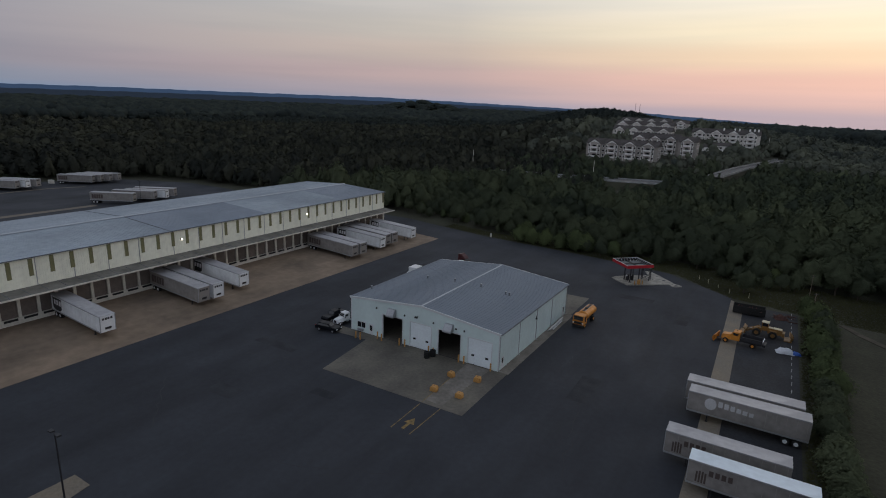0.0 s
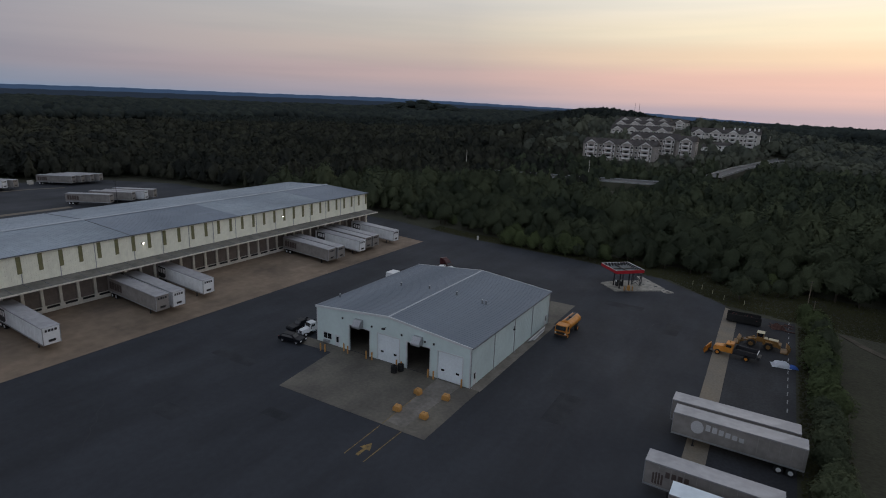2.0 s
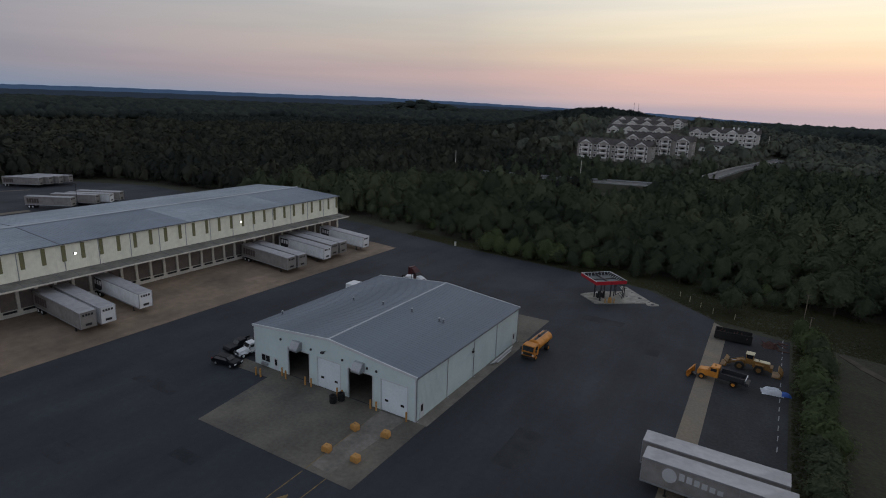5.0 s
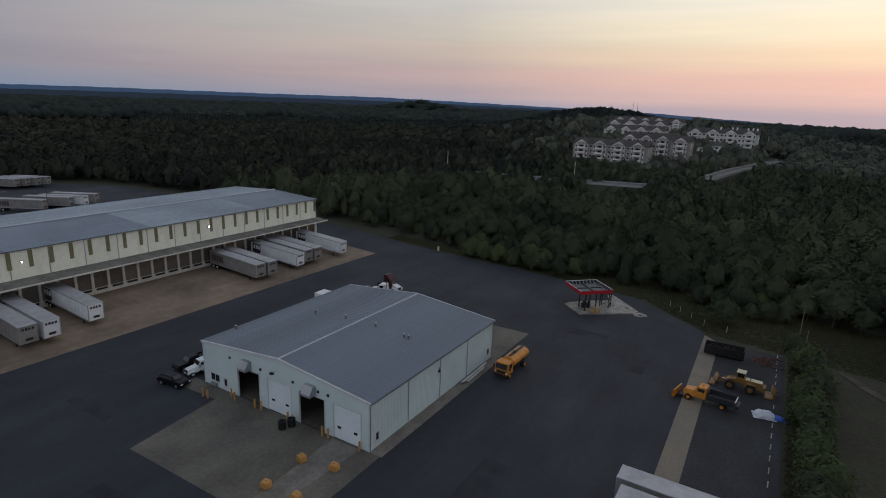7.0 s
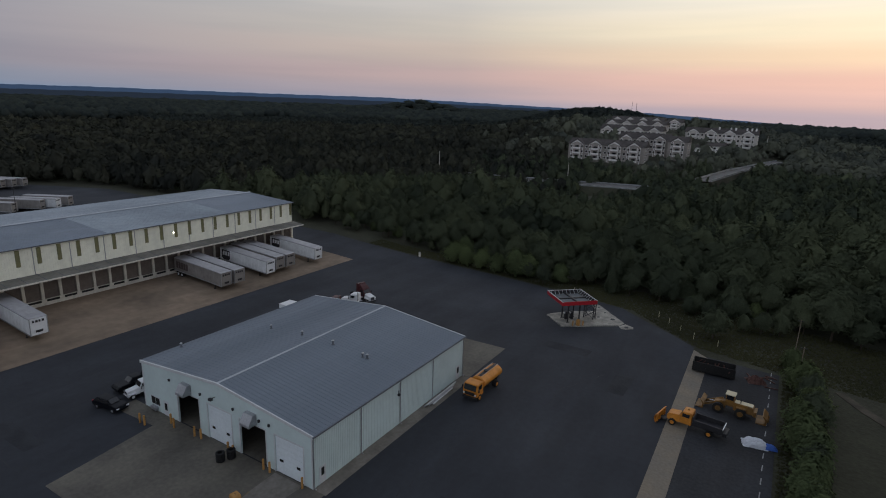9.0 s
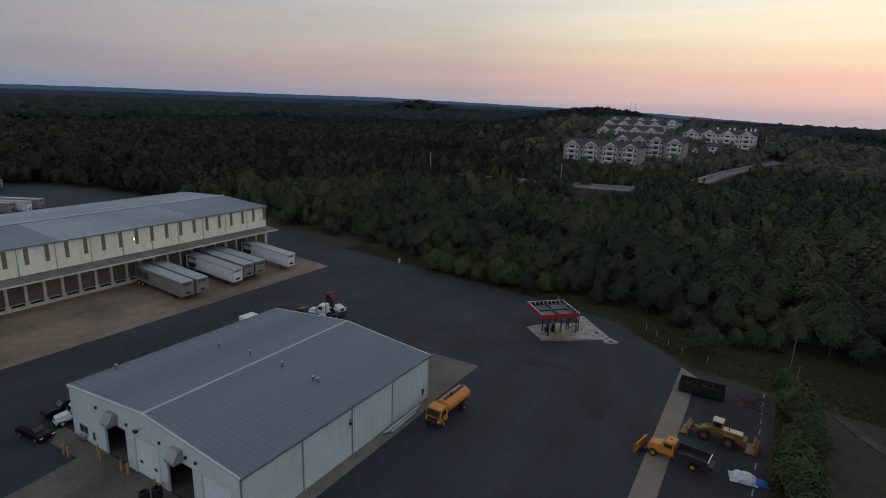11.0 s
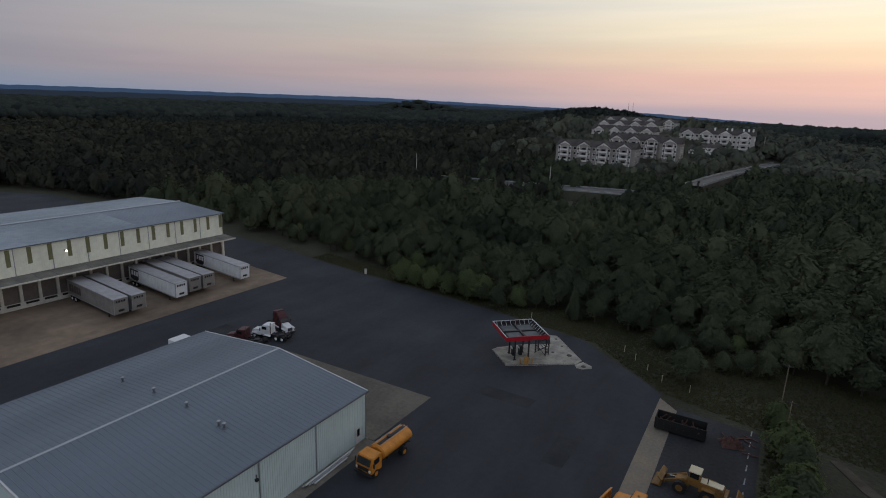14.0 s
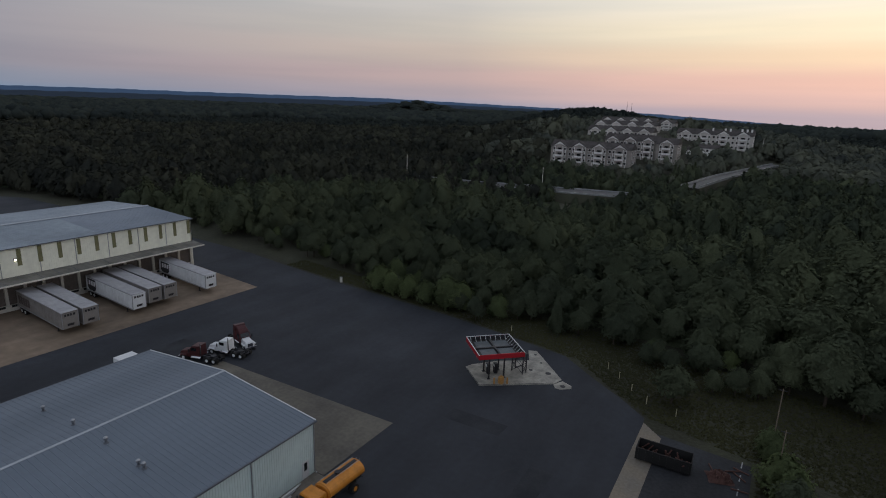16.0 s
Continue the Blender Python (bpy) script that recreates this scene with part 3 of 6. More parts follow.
def terminal():
    t = thing("freight_terminal", "long cream freight terminal with canopy over truck docks", "building", kind="structure")
    mid = (TX + TB) / 2
    part("wall", box(TB, TX, TY1 - 0.25, TY1, TG - 1, TE - 0.1), WALLC, t)
    part("wall", box(TB, TB + 0.25, TY0, TY1 - 0.25, TG - 1, TE - 0.1), WALLC, t)
    part("wall", box(TB, TX, TY0, TY0 + 0.25, TG - 1, TE - 0.1), WALLC, t)
    part("foundation", box(TX - 0.3, TX + 0.12, TY0, TY1 - 0.1, TG - 1, TG + 1.15), POST, t, "grey concrete dock foundation")
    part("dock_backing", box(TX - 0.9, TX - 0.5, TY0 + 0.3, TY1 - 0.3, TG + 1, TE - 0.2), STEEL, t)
    # ribbed cream panels, bay by bay, broken once at the expansion joint; tall skylight strips at a closer pitch
    bw = 6.28
    starts = [TY1 - (i + 1) * bw for i in range(12)]
    starts += [starts[-1] - 1.35 - (i + 1) * bw for i in range(22) if starts[-1] - 1.35 - (i + 1) * bw > TY0]
    part("joint_panel", box(TX - 0.25, TX - 0.02, starts[11] - 1.35, starts[11], 7.7, TE - 0.12), WALLC, t)
    panel = None
    for y in starts:
        if panel is None:
            bm = box(-0.25, 0.0, 0.03, bw - 0.03, 7.7, TE - 0.12)
            for k in range(15):
                yy = 0.2 + k * 0.41
                box(0.0, 0.025, yy, yy + 0.06, 7.72, TE - 0.14, bm)
            panel = part("wall_panel", bm, WALLC, t)
            seam = part("seam_cover", box(0.0, 0.06, -0.06, 0.06, 7.7, TE - 0.1), GALV, t)
            panel.location = seam.location = (TX, y, 0)
        else:
            for o in (panel, seam):
                c = new(o.name.split(".")[0], o.data)
                c.parent, c.location = t, (TX, y, 0)
    strip = part("skylight_strip", box(0.0, 0.07, -0.36, 0.36, 9.8, 12.9, bevel=0.01), FIBRE, t, "olive translucent wall strip")
    strip.location = (TX, 69.5, 0)
    for k in range(1, 64):
        c = new("skylight_strip", strip.data)
        c.parent, c.location = t, (TX, 69.5 - 3.395 * k, 0)
    # dock doors between posts under the canopy
    door = post = None
    for k in range(71):
        y = 69.7 - 3.08 * k
        if y < TY0 + 3.5:
            break
        if door is None:
            bm = box(-0.34, -0.28, -2.85, -0.25, TG + 1.16, TG + 4.6)
            for j in range(6):
                box(-0.28, -0.25, -2.82, -0.28, TG + 1.2 + j * 0.56, TG + 1.2 + j * 0.56 + 0.5, bm)
            door = part("dock_door", bm, DOCKDOOR, t)
            post = part("dock_post", box(-0.3, 0.06, -0.24, 0.24, TG + 1.15, 7.6, bevel=0.02), POST, t)
            lintel = part("dock_lintel", box(-0.34, -0.2, -2.84, -0.24, TG + 4.6, 7.6), POST, t)
            bump = part("dock_bumper", box(0.12, 0.3, -2.6, -0.5, TG + 0.75, TG + 1.1), RUBBER, t)
            for o in (door, post, lintel, bump):
                o.location = (TX, y, 0)
        else:
            for o in (door, post, lintel, bump):
                c = new(o.name.split(".")[0], o.data)
                c.parent, c.location = t, (TX, y, 0)
    # canopy with fascia and brackets
    part("canopy", prism([(TX, 7.95), (TX + 4.0, 7.62), (TX + 4.0, 7.5), (TX, 7.7)], "y", TY0, TY1 + 0.3), DOCKROOF, t, "dull metal dock canopy")
    for y in np.arange(TY0 + 1.5, TY1, 3.0):
        part("canopy_rib", prism([(TX + 0.02, 8.0), (TX + 4.0, 7.67), (TX + 4.0, 7.625), (TX + 0.02, 7.953)], "y", float(y), float(y) + 0.08), EAVE, t)
    part("canopy_fascia", box(TX + 4.0, TX + 4.1, TY0, TY1 + 0.3, 7.38, 7.66), POST, t)
    br = None
    for k in range(36):
        y = 69.7 - 6.16 * k
        if br is None:
            bm = rod((0, 0, 6.4), (3.6, 0, 7.45), 0.07, seg=6)
            box(0, 3.9, -0.06, 0.06, 7.42, 7.55, bm)
            br = part("canopy_bracket", bm, POST, t)
            br.location = (TX, y, 0)
        else:
            c = new("canopy_bracket", br.data)
            c.parent, c.location = t, (TX, y, 0)
    # roof: two ribbed slopes in three lengths, ridge strip, gutters
    cuts = [TY1 + 0.3, 50.0, 21.0, -5.8, -66.0, TY0 - 0.3]  # the sheets have weathered in stretches
    for b, a in zip(cuts, cuts[1:]):
        for xe in (TX + 0.35, TB - 0.35):
            bm = bmesh.new()
            nrib = int((b - a) / 0.62)
            for i in range(nrib):
                y0 = a + i * (b - a) / nrib
                y1 = a + (i + 1) * (b - a) / nrib
                pts = [(y0, 0.0), (y1 - 0.1, 0.0), (y1 - 0.08, 0.03), (y1 - 0.02, 0.03), (y1, 0.0)]
                for (ya, ha), (yb, hb) in zip(pts, pts[1:]):
                    bm.faces.new([bm.verts.new(p) for p in ((mid, ya, TR + ha), (mid, yb, TR + hb), (xe, yb, TE + hb), (xe, ya, TE + ha))])
            bmesh.ops.recalc_face_normals(bm, faces=bm.faces[:])
            for f in bm.faces:
                if f.normal.z < 0:
                    f.normal_flip()
            part("roof_slope", bm, ROOF_WORN if xe > mid and b in (cuts[0], cuts[2]) else ROOF_BIG, t)
    for y in cuts[3:5]:
        part("expansion_joint", prism([(TX + 0.3, TE + 0.02), (mid, TR + 0.02), (TB - 0.3, TE + 0.02), (TB - 0.3, TE + 0.1), (mid, TR + 0.1), (TX + 0.3, TE + 0.1)], "y", y - 0.07, y + 0.07), EAVE, t)
    part("ridge_cap", prism([(mid - 0.4, TR + 0.07), (mid, TR + 0.25), (mid + 0.4, TR + 0.07)], "y", TY0 - 0.3, TY1 + 0.35), RIDGE, t)
    for x in (TX + 0.36, TB - 0.5):
        part("gutter", box(x, x + 0.14, TY0 - 0.3, TY1 + 0.3, TE - 0.14, TE + 0.02), EAVE, t)
    part("gable", prism([(TX, TE - 0.1), (mid, TR - 0.05), (TB, TE - 0.1)], "y", TY1 - 0.2, TY1), WALLC, t)
    for y in (-3.3, 34.8, -72.0):
        f = part("wall_lamp", box(TX + 0.02, TX + 0.3, y - 0.25, y + 0.25, 10.9, 11.25, bevel=0.04), STEEL, t)
        part("lens", box(TX + 0.301, TX + 0.34, y - 0.14, y + 0.14, 10.92, 11.16), LAMP, f, "lit warm white lamp lens")


terminal()


# ---- trailers ----
def wheel_parts(parent, x, y, r=0.5, w=0.28, rim=TRWHITE, out=1):
    t = part("wheel", rod((x, y - w / 2, r), (x, y + w / 2, r), r, seg=18), RUBBER, parent)
    part("rim", rod((x, y + out * (w / 2 - 0.02), r), (x, y + out * (w / 2 + 0.02), r), r * 0.55, seg=14), rim, t)


def trailer(name, length, skin, label, m, logo=None, ribs=True, nose_mark=True, half=1.3, top=None):
    """Nose at +x, rear doors at x = -length; wheels near the rear."""
    t = thing(name, label, "trailer", m, "parked semi-trailers")
    L, H0, H1, W = length, 1.15, 4.08, half
    part("body", box(-L + 0.05, -0.02, -W, W, H0, H1, bevel=0.04), skin, t)
    if ribs:
        n = int(L / 1.22)
        rib = part("side_post", box(0, 0.06, -W - 0.018, W + 0.018, H0 + 0.22, H1 - 0.1), skin, t)
        rib.location.x = -L + 0.35
        for i in range(1, n):
            c = new("side_post", rib.data)
            c.parent, c.location = t, (-L + 0.35 + i * (L - 0.6) / n, 0, 0)
    bm = box(-L + 0.03, 0.0, -W - 0.01, W + 0.01, H1 + 0.002, H1 + 0.045)
    for i in range(int(L / 1.2)):
        box(-L + 0.5 + i * 1.2, -L + 0.55 + i * 1.2, -W + 0.05, W - 0.05, H1 + 0.04, H1 + 0.055, bm)
    part("roof", bm, top or TRROOF, t)
    for s in (-1, 1):
        part("top_rail", box(-L + 0.03, 0.01, s * (W + 0.03) - 0.02, s * (W + 0.03) + 0.02, H1 - 0.1, H1 + 0.05), GALV, t)
        part("bottom_rail", box(-L + 0.03, 0.0, s * (W + 0.03) - 0.02, s * (W + 0.03) + 0.02, H0 - 0.02, H0 + 0.2), GALV, t)
        d = part("rear_door", box(-L, -L + 0.048, min(0.02 * s, s * (W - 0.05)), max(0.02 * s, s * (W - 0.05)), H0 + 0.1, H1 - 0.12), skin, t)
        part("lock_rod", rod((-L - 0.03, s * 0.35, H0 + 0.1), (-L - 0.03, s * 0.35, H1 - 0.15), 0.02, seg=6), GALV, d)
        part("corner_post", box(-0.06, 0.03, s * (W - 0.03) - 0.06, s * (W - 0.03) + 0.06, H0, H1 + 0.02, bevel=0.02), GALV, t)
        g = part("landing_leg", box(-2.75, -2.6, s * 0.85 - 0.07, s * 0.85 + 0.07, 0.08, H0), STEEL, t)
        part("foot", box(-2.85, -2.5, s * 0.85 - 0.14, s * 0.85 + 0.14, 0.0, 0.08), STEEL, g)
        for x in (-L + 1.3, -L + 2.55):
            for w in (0.78, 1.1):
                wheel_parts(t, x, s * w, 0.51, 0.27, TRWHITE, s)
    bm = box(-L + 0.6, -L + 3.3, -0.55, 0.55, 0.75, H0)
    for x in (-L + 1.3, -L + 2.55):
        rod((x, -1.1, 0.51), (x, 1.1, 0.51), 0.08, bm, 8)
    part("bogie", bm, STEEL, t)
    part("crossmembers", box(-L + 0.2, -0.3, -1.0, 1.0, H0 - 0.12, H0 - 0.002), STEEL, t)
    bm = box(-L - 0.02, -L + 0.08, -1.1, 1.1, 0.5, 0.62)
    for s in (-0.7, 0.7):
        box(-L, -L + 0.08, s - 0.05, s + 0.05, 0.6, H0, bm)
    part("underride_bar", bm, STEEL, t)
    bm = bmesh.new()
    for s in (-0.45, 0.45):
        rod((0.03, s, 1.9), (0.12, s, 1.9), 0.09, bm, 8)
    box(0.0, 0.05, -0.5, 0.5, 1.6, 2.0, bm)
    part("air_coupling", bm, STEEL, t)
    if nose_mark:
        bm = bmesh.new()
        for i, w in enumerate((0.3, 0.34, 0.28, 0.34)):
            y = -0.9 + i * 0.46
            box(0.0, 0.02, y, y + w, 3.35, 3.75, bm)
        part("nose_mark", bm, LOGO_DARK, t)
    if logo == "hex":
        for s in (-1, 1):
            y = s * (W + 0.02)
            a, b = (y, y + 0.012) if s > 0 else (y - 0.012, y)
            x0 = -L + 0.7
            p = part("logo_panel", prism([(x0, 1.9), (x0 + 0.6, 1.45), (x0 + 2.3, 1.45), (x0 + 2.9, 1.9), (x0 + 2.9, 3.8), (x0, 3.8)], "y", a, b), LOGO_DARK, t)
            bm = bmesh.new()
            a2, b2 = (b, b + 0.006) if s > 0 else (a - 0.006, a)
            for i in range(4):
                xx = x0 + 0.35 + i * 0.86
                prism([(xx, 2.5), (xx + 0.62, 2.5), (xx + 0.7, 3.45), (xx + 0.08, 3.45)], "y", a2, b2, bm)
            part("logo_bar", bm, LOGO_WHITE, p)
    elif logo == "oval":
        for s in (-1, 1):
            y = s * (W + 0.02)
            a, b = (y, y + 0.012) if s > 0 else (y - 0.012, y)
            cx = -2.9
            p = part("logo_panel", prism([(cx + 0.75 * math.cos(k / 10 * math.pi), 2.9 + 0.85 * math.sin(k / 10 * math.pi)) for k in range(20)], "y", a, b), LOGO_PALE, t)
            bm = bmesh.new()
            for i in range(6):
                box(cx - 1.5 - 0.75 * i, cx - 0.95 - 0.75 * i, a, b, 2.75 - 0.04 * i, 3.6 - 0.1 * i, bm)
            part("logo_bar", bm, LOGO_PALE, t)
    elif logo == "stripes":
        for s in (-1, 1):
            y = s * (W + 0.02)
            a, b = (y, y + 0.012) if s > 0 else (y - 0.012, y)
            bm = bmesh.new()
            for i in range(4):
                box(-1.1 - i * 0.3, -0.9 - i * 0.3, a, b, 1.6, 2.9 + 0.12 * (1.5 - abs(i - 1.5)), bm)
            part("logo_stripes", bm, LOGO_RED, t)
            bm = bmesh.new()
            for i in range(4):
                box(-2.65 - i * 0.64, -2.2 - i * 0.64, a, b, 2.7, 3.4, bm)
            part("logo_bar", bm, LOGO_RED, t)
    elif logo == "red":
        for s in (-1, 1):
            y = s * (W + 0.02)
            a, b = (y, y + 0.012) if s > 0 else (y - 0.012, y)
            bm = bmesh.new()
            for i in range(5):
                box(-L + 0.8 + i * 0.85, -L + 1.5 + i * 0.85, a, b, 1.9, 3.4, bm)
            part("logo_bar", bm, LOGO_RED if s < 0 else LOGO_DARK, t)
    return t


def on_ramp(x, y):
    """Nose out at x, y on the rise to the docks."""
    return Matrix.Translation((x - 0.5, y, float(ramp_x(x - 0.5)) + 0.03)) @ Matrix.Rotation(math.atan(1.7 / 31), 4, "Y")


WHITE_L = "white semi-trailer with dark logo patch, backed to a dock"
GREY_L = "greyed unmarked semi-trailer backed to a dock"
NEAR = trailer("semi_trailer", 16.0, TRWHITE, WHITE_L, on_ramp(-59.6, -28.7), "hex")
GREY = trailer("semi_trailer", 16.0, TRGREY, GREY_L, on_ramp(-59.6, -9.9), "red")
for x, y, src in ((-59.4, -6.7, NEAR), (-61.0, 1.0, NEAR), (-58.6, 35.1, GREY), (-58.4, 38.3, GREY), (-58.4, 46.9, NEAR), (-59.3, 50.6, GREY), (-59.2, 53.7, GREY), (-58.4, 62.2, NEAR)):
    copy_thing(src, on_ramp(x, y))
# side storage yard, noses to the drive aisle
turned = Matrix.Rotation(math.pi, 4, "Z")
PLAIN = trailer("semi_trailer", 14.65, TRGREY, "grey semi-trailer with pale oval logo in the storage yard", Matrix.Translation((27.9, 4.15, 0.03)) @ turned, "oval", half=1.2)
trailer("semi_trailer", 14.65, TRGREY, "plain grey semi-trailer in the storage yard", Matrix.Translation((27.2, 7.5, 0.03)) @ turned, half=1.2)
trailer("semi_trailer", 13.3, TRGREY, "grey semi-trailer with dark lettered nose in the storage yard", Matrix.Translation((27.05, -8.35, 0.03)) @ turned, "stripes", half=1.2)
trailer("semi_trailer", 12.6, TRGREY, "grey ribbed semi-trailer with bright pale roof in the storage yard", Matrix.Translation((30.3, -12.95, 0.03)) @ turned, "stripes", half=1.2, top=TRROOF_NEW)
# rear lot
for x, y, deg, src in ((-226.4, 56.5, 28, GREY), (-226.4, 60.3, 28, GREY), (-226.3, 64.1, 28, GREY), (-226.3, 67.9, 28, GREY), (-229.4, 28.4, 28, GREY), (-229.4, 32.2, 28, NEAR), (-229.4, 36, 28, GREY),
                       (-169.6, 41.3, 30, GREY), (-169.2, 49.2, 30, GREY), (-168.4, 53.6, 30, NEAR), (-170.2, 58.2, 30, GREY)):
    c = copy_thing(src, Matrix.Translation((x, y, 1.72)) @ Matrix.Rotation(radians(deg), 4, "Z"))
    tagged(c, "weathered white semi-trailer parked in the rear lot")


# ---- woods ----
rng = np.random.default_rng(7)


def ball(sub):
    bm = bmesh.new()
    bmesh.ops.create_icosphere(bm, subdivisions=sub, radius=1.0)
    v = np.array([p.co for p in bm.verts])
    f = np.array([[q.index for q in p.verts] for p in bm.faces])
    bm.free()
    return v / np.linalg.norm(v, axis=1, keepdims=True), f


BALL = ball(1)


def crown_cards(r, n, size, height, cone=0.0, sub=2):
    """A crown: an uneven closed core with sprays of leaves standing over and out of it; r: crown radius."""
    ph = rng.uniform(0, 6.28, 8)

    def shell(u, a):
        w = np.clip((u + 1) / 2, 0, 1)
        if cone:
            prof = (1 - w) ** 0.75 * np.minimum(1, w * 7 + 0.1) ** 0.5
        else:
            prof = (1 - np.abs(2 * w ** 0.85 - 1) ** 2.2) ** 0.62
        prof = prof * (1 + 0.17 * np.sin(2 * a + ph[0] + 2.2 * u) + 0.15 * np.sin(3 * a + ph[1] - 3.4 * u) + 0.14 * np.sin(5 * a + ph[2]) * np.sin(5 * u + ph[3]) + 0.1 * np.sin(7 * a + ph[4] + 6 * u))
        z = u * height * 0.5 * (1 + 0.1 * np.sin(a + ph[5]) + 0.09 * np.sin(3 * a + ph[6]) + 0.07 * np.sin(5 * a + ph[7]))
        lean = 0.12 * r * np.sin(1.7 * u + ph[6])
        return np.stack([r * prof * np.cos(a) + lean, r * prof * np.sin(a) + lean * np.cos(ph[7]), z], -1)

    na, nu = (8, 5) if sub == 1 else (12, 9)
    ga, gu = np.meshgrid(np.arange(na) * 2 * math.pi / na, np.linspace(-0.93, 0.9, nu))
    v = shell(gu.ravel(), ga.ravel()) * (0.72, 0.72, 0.86) * (1 + rng.normal(size=(na * nu, 1)) * 0.12)
    o = np.stack([np.cos(ga) * 0.8, np.sin(ga) * 0.8, gu * 0.6 + 0.4], -1).reshape(-1, 3)
    q = np.arange(na * nu).reshape(nu, na)
    p00, p01, p11, p10 = q[:-1].ravel(), np.roll(q, -1, 1)[:-1].ravel(), np.roll(q, -1, 1)[1:].ravel(), q[1:].ravel()
    cap = np.stack([np.full(na - 2, q[-1, 0]), q[-1, 1:-1], q[-1, 2:]], -1)
    vs, ns, fs, at = [v], [o], [np.stack([p00, p01, p11], -1), np.stack([p00, p11, p10], -1), cap], len(v)
    u, a = rng.uniform(-0.8, 1.0, n), rng.uniform(0, 6.28, n)
    out = np.stack([np.cos(a) * np.sqrt(1 - 0.8 * u * u), np.sin(a) * np.sqrt(1 - 0.8 * u * u), 0.75 * u + 0.1], -1)
    c = shell(u, a) * (rng.uniform(0.74, 1.1, (n, 1)) * (1, 1, 0) + rng.uniform(0.88, 1.06, (n, 1)) * (0, 0, 1))
    face = out * 0.75 + (0, 0, 0.75) + rng.normal(size=(n, 3)) * 0.22
    face /= np.linalg.norm(face, axis=1, keepdims=True)
    way = np.cross(face, np.cross(out + rng.normal(size=(n, 3)) * 0.5, face))
    way /= np.linalg.norm(way, axis=1, keepdims=True) + 1e-9
    across = np.cross(face, way)
    s = size * rng.uniform(0.6, 1.4, (n, 1))
    bend = face * s * 0.3
    v = np.stack([c - way * s - bend, c - across * s * 0.62, c + way * s - bend, c + across * s * 0.62], 1).reshape(-1, 3)
    i = np.arange(4 * n).reshape(-1, 4) + at
    o = out * 0.75 + (0, 0, 0.35) + rng.normal(size=(n, 3)) * 0.13
    vs.append(v), ns.append(np.repeat(o, 4, 0)), fs.append(i[:, [0, 1, 2]]), fs.append(i[:, [0, 2, 3]])
    v, f, out = np.concatenate(vs), np.concatenate(fs), np.concatenate(ns)
    turn = (np.cross(v[f[:, 1]] - v[f[:, 0]], v[f[:, 2]] - v[f[:, 0]]) * out[f[:, 0]]).sum(1) < 0
    f[turn] = f[turn][:, ::-1]
    return v, f, out / np.linalg.norm(out, axis=1, keepdims=True)


def tree(name, label, r, h, n, size, leaf, bare=0.25, cone=0.0):
    t = thing(name, label, "tree", None, "trees at the edge of the yard")
    bm = rod((0, 0, -0.3), (0, 0, h * 0.62), 0.035 * h ** 0.8, seg=8, r2=0.012 * h)
    for i in range(7):
        a, z = i * 2.4, h * (bare + 0.07 * i)
        rod((0, 0, z), (0.6 * r * math.cos(a), 0.6 * r * math.sin(a), z + h * 0.2), 0.012 * h ** 0.8, bm, 5, 0.008)
    part("trunk", bm, BARK, t)
    ch = h * (1 - bare)
    v, f, out = crown_cards(r, n, size, ch, cone, 2)
    v[:, 2] += h * bare + ch * 0.42
    ob = new("crown", mesh_np("crown", v, f, leaf, normals=out))
    ob.parent = t
    return t


EDGE = np.array([(-300, 40), (-259, 46), (-240, 80), (-205, 95), (-112, 96), (-76, 93), (-45, 92), (-24, 87), (-8, 85), (9, 86), (22, 85), (33, 84), (44, 82)], float)


HOUSES = ((-102, -12, 306, 404), (-120, -42, 404, 552), (-60, 24, 395, 500))
PLOTS = ((-98, -39, 336, 364), (-72, -15, 364, 394), (-104, -46, 430, 538), (-40, 19, 462, 489), (-25, 0, 408, 434), (-118, -62, 500, 538))


def inside(x, y):
    """Where trees stand: beyond the yard's edge, clear of roads and houses."""
    ok = y > np.interp(x, EDGE[:, 0], EDGE[:, 1]) + 1.5 * np.sin(x / 5.0)
    ok &= x < 43.5
    right = (x > 43.5) & (y > -90) & ~((x < 95) & (y > -12) & (y < 66)) & ~((x < 60) & (y > 58) & (y < 82))
    left = (x < -256) & (y > -150)
    ok |= right | left
    ok &= ~((x > -262) & (x < -106) & (y < np.interp(x, EDGE[:, 0], EDGE[:, 1]) + 1))
    ok &= ~((np.abs(y - (243.5 + 0.1 * (x + 45))) < 8.5) & (x > -180) & (x < -12))
    ok &= ~((y > 212) & (y < 258) & (x > -46) & (x < -27))
    t = np.clip((y - 262) / 168, 0, 1)
    ok &= ~((x - (4 + 30 * t) > -13) & (x - (4 + 30 * t) < 9) & (y > 268) & (y < 445))
    for x0, x1, y0, y1 in HOUSES:
        ok &= ~((x > x0) & (x < x1) & (y > y0) & (y < y1))
    return ok


def grid(x0, x1, y0, y1, s):
    gx, gy = np.meshgrid(np.arange(x0, x1, s), np.arange(y0, y1, s))
    p = np.stack([gx, gy], -1).reshape(-1, 2) + rng.uniform(-0.45, 0.45, (gx.size, 2)) * s
    return p


def in_view(p, spare=8.0):
    """Rough wedge of land that the flight looks over."""
    a = np.degrees(np.arctan2(40 - p[:, 0], p[:, 1] + 78))
    b = np.degrees(np.arctan2(40 - p[:, 0], p[:, 1] + 8))
    return (np.minimum(a, b) < 71 + spare) & (np.maximum(a, b) > -8 - spare) & (p[:, 1] > -60)


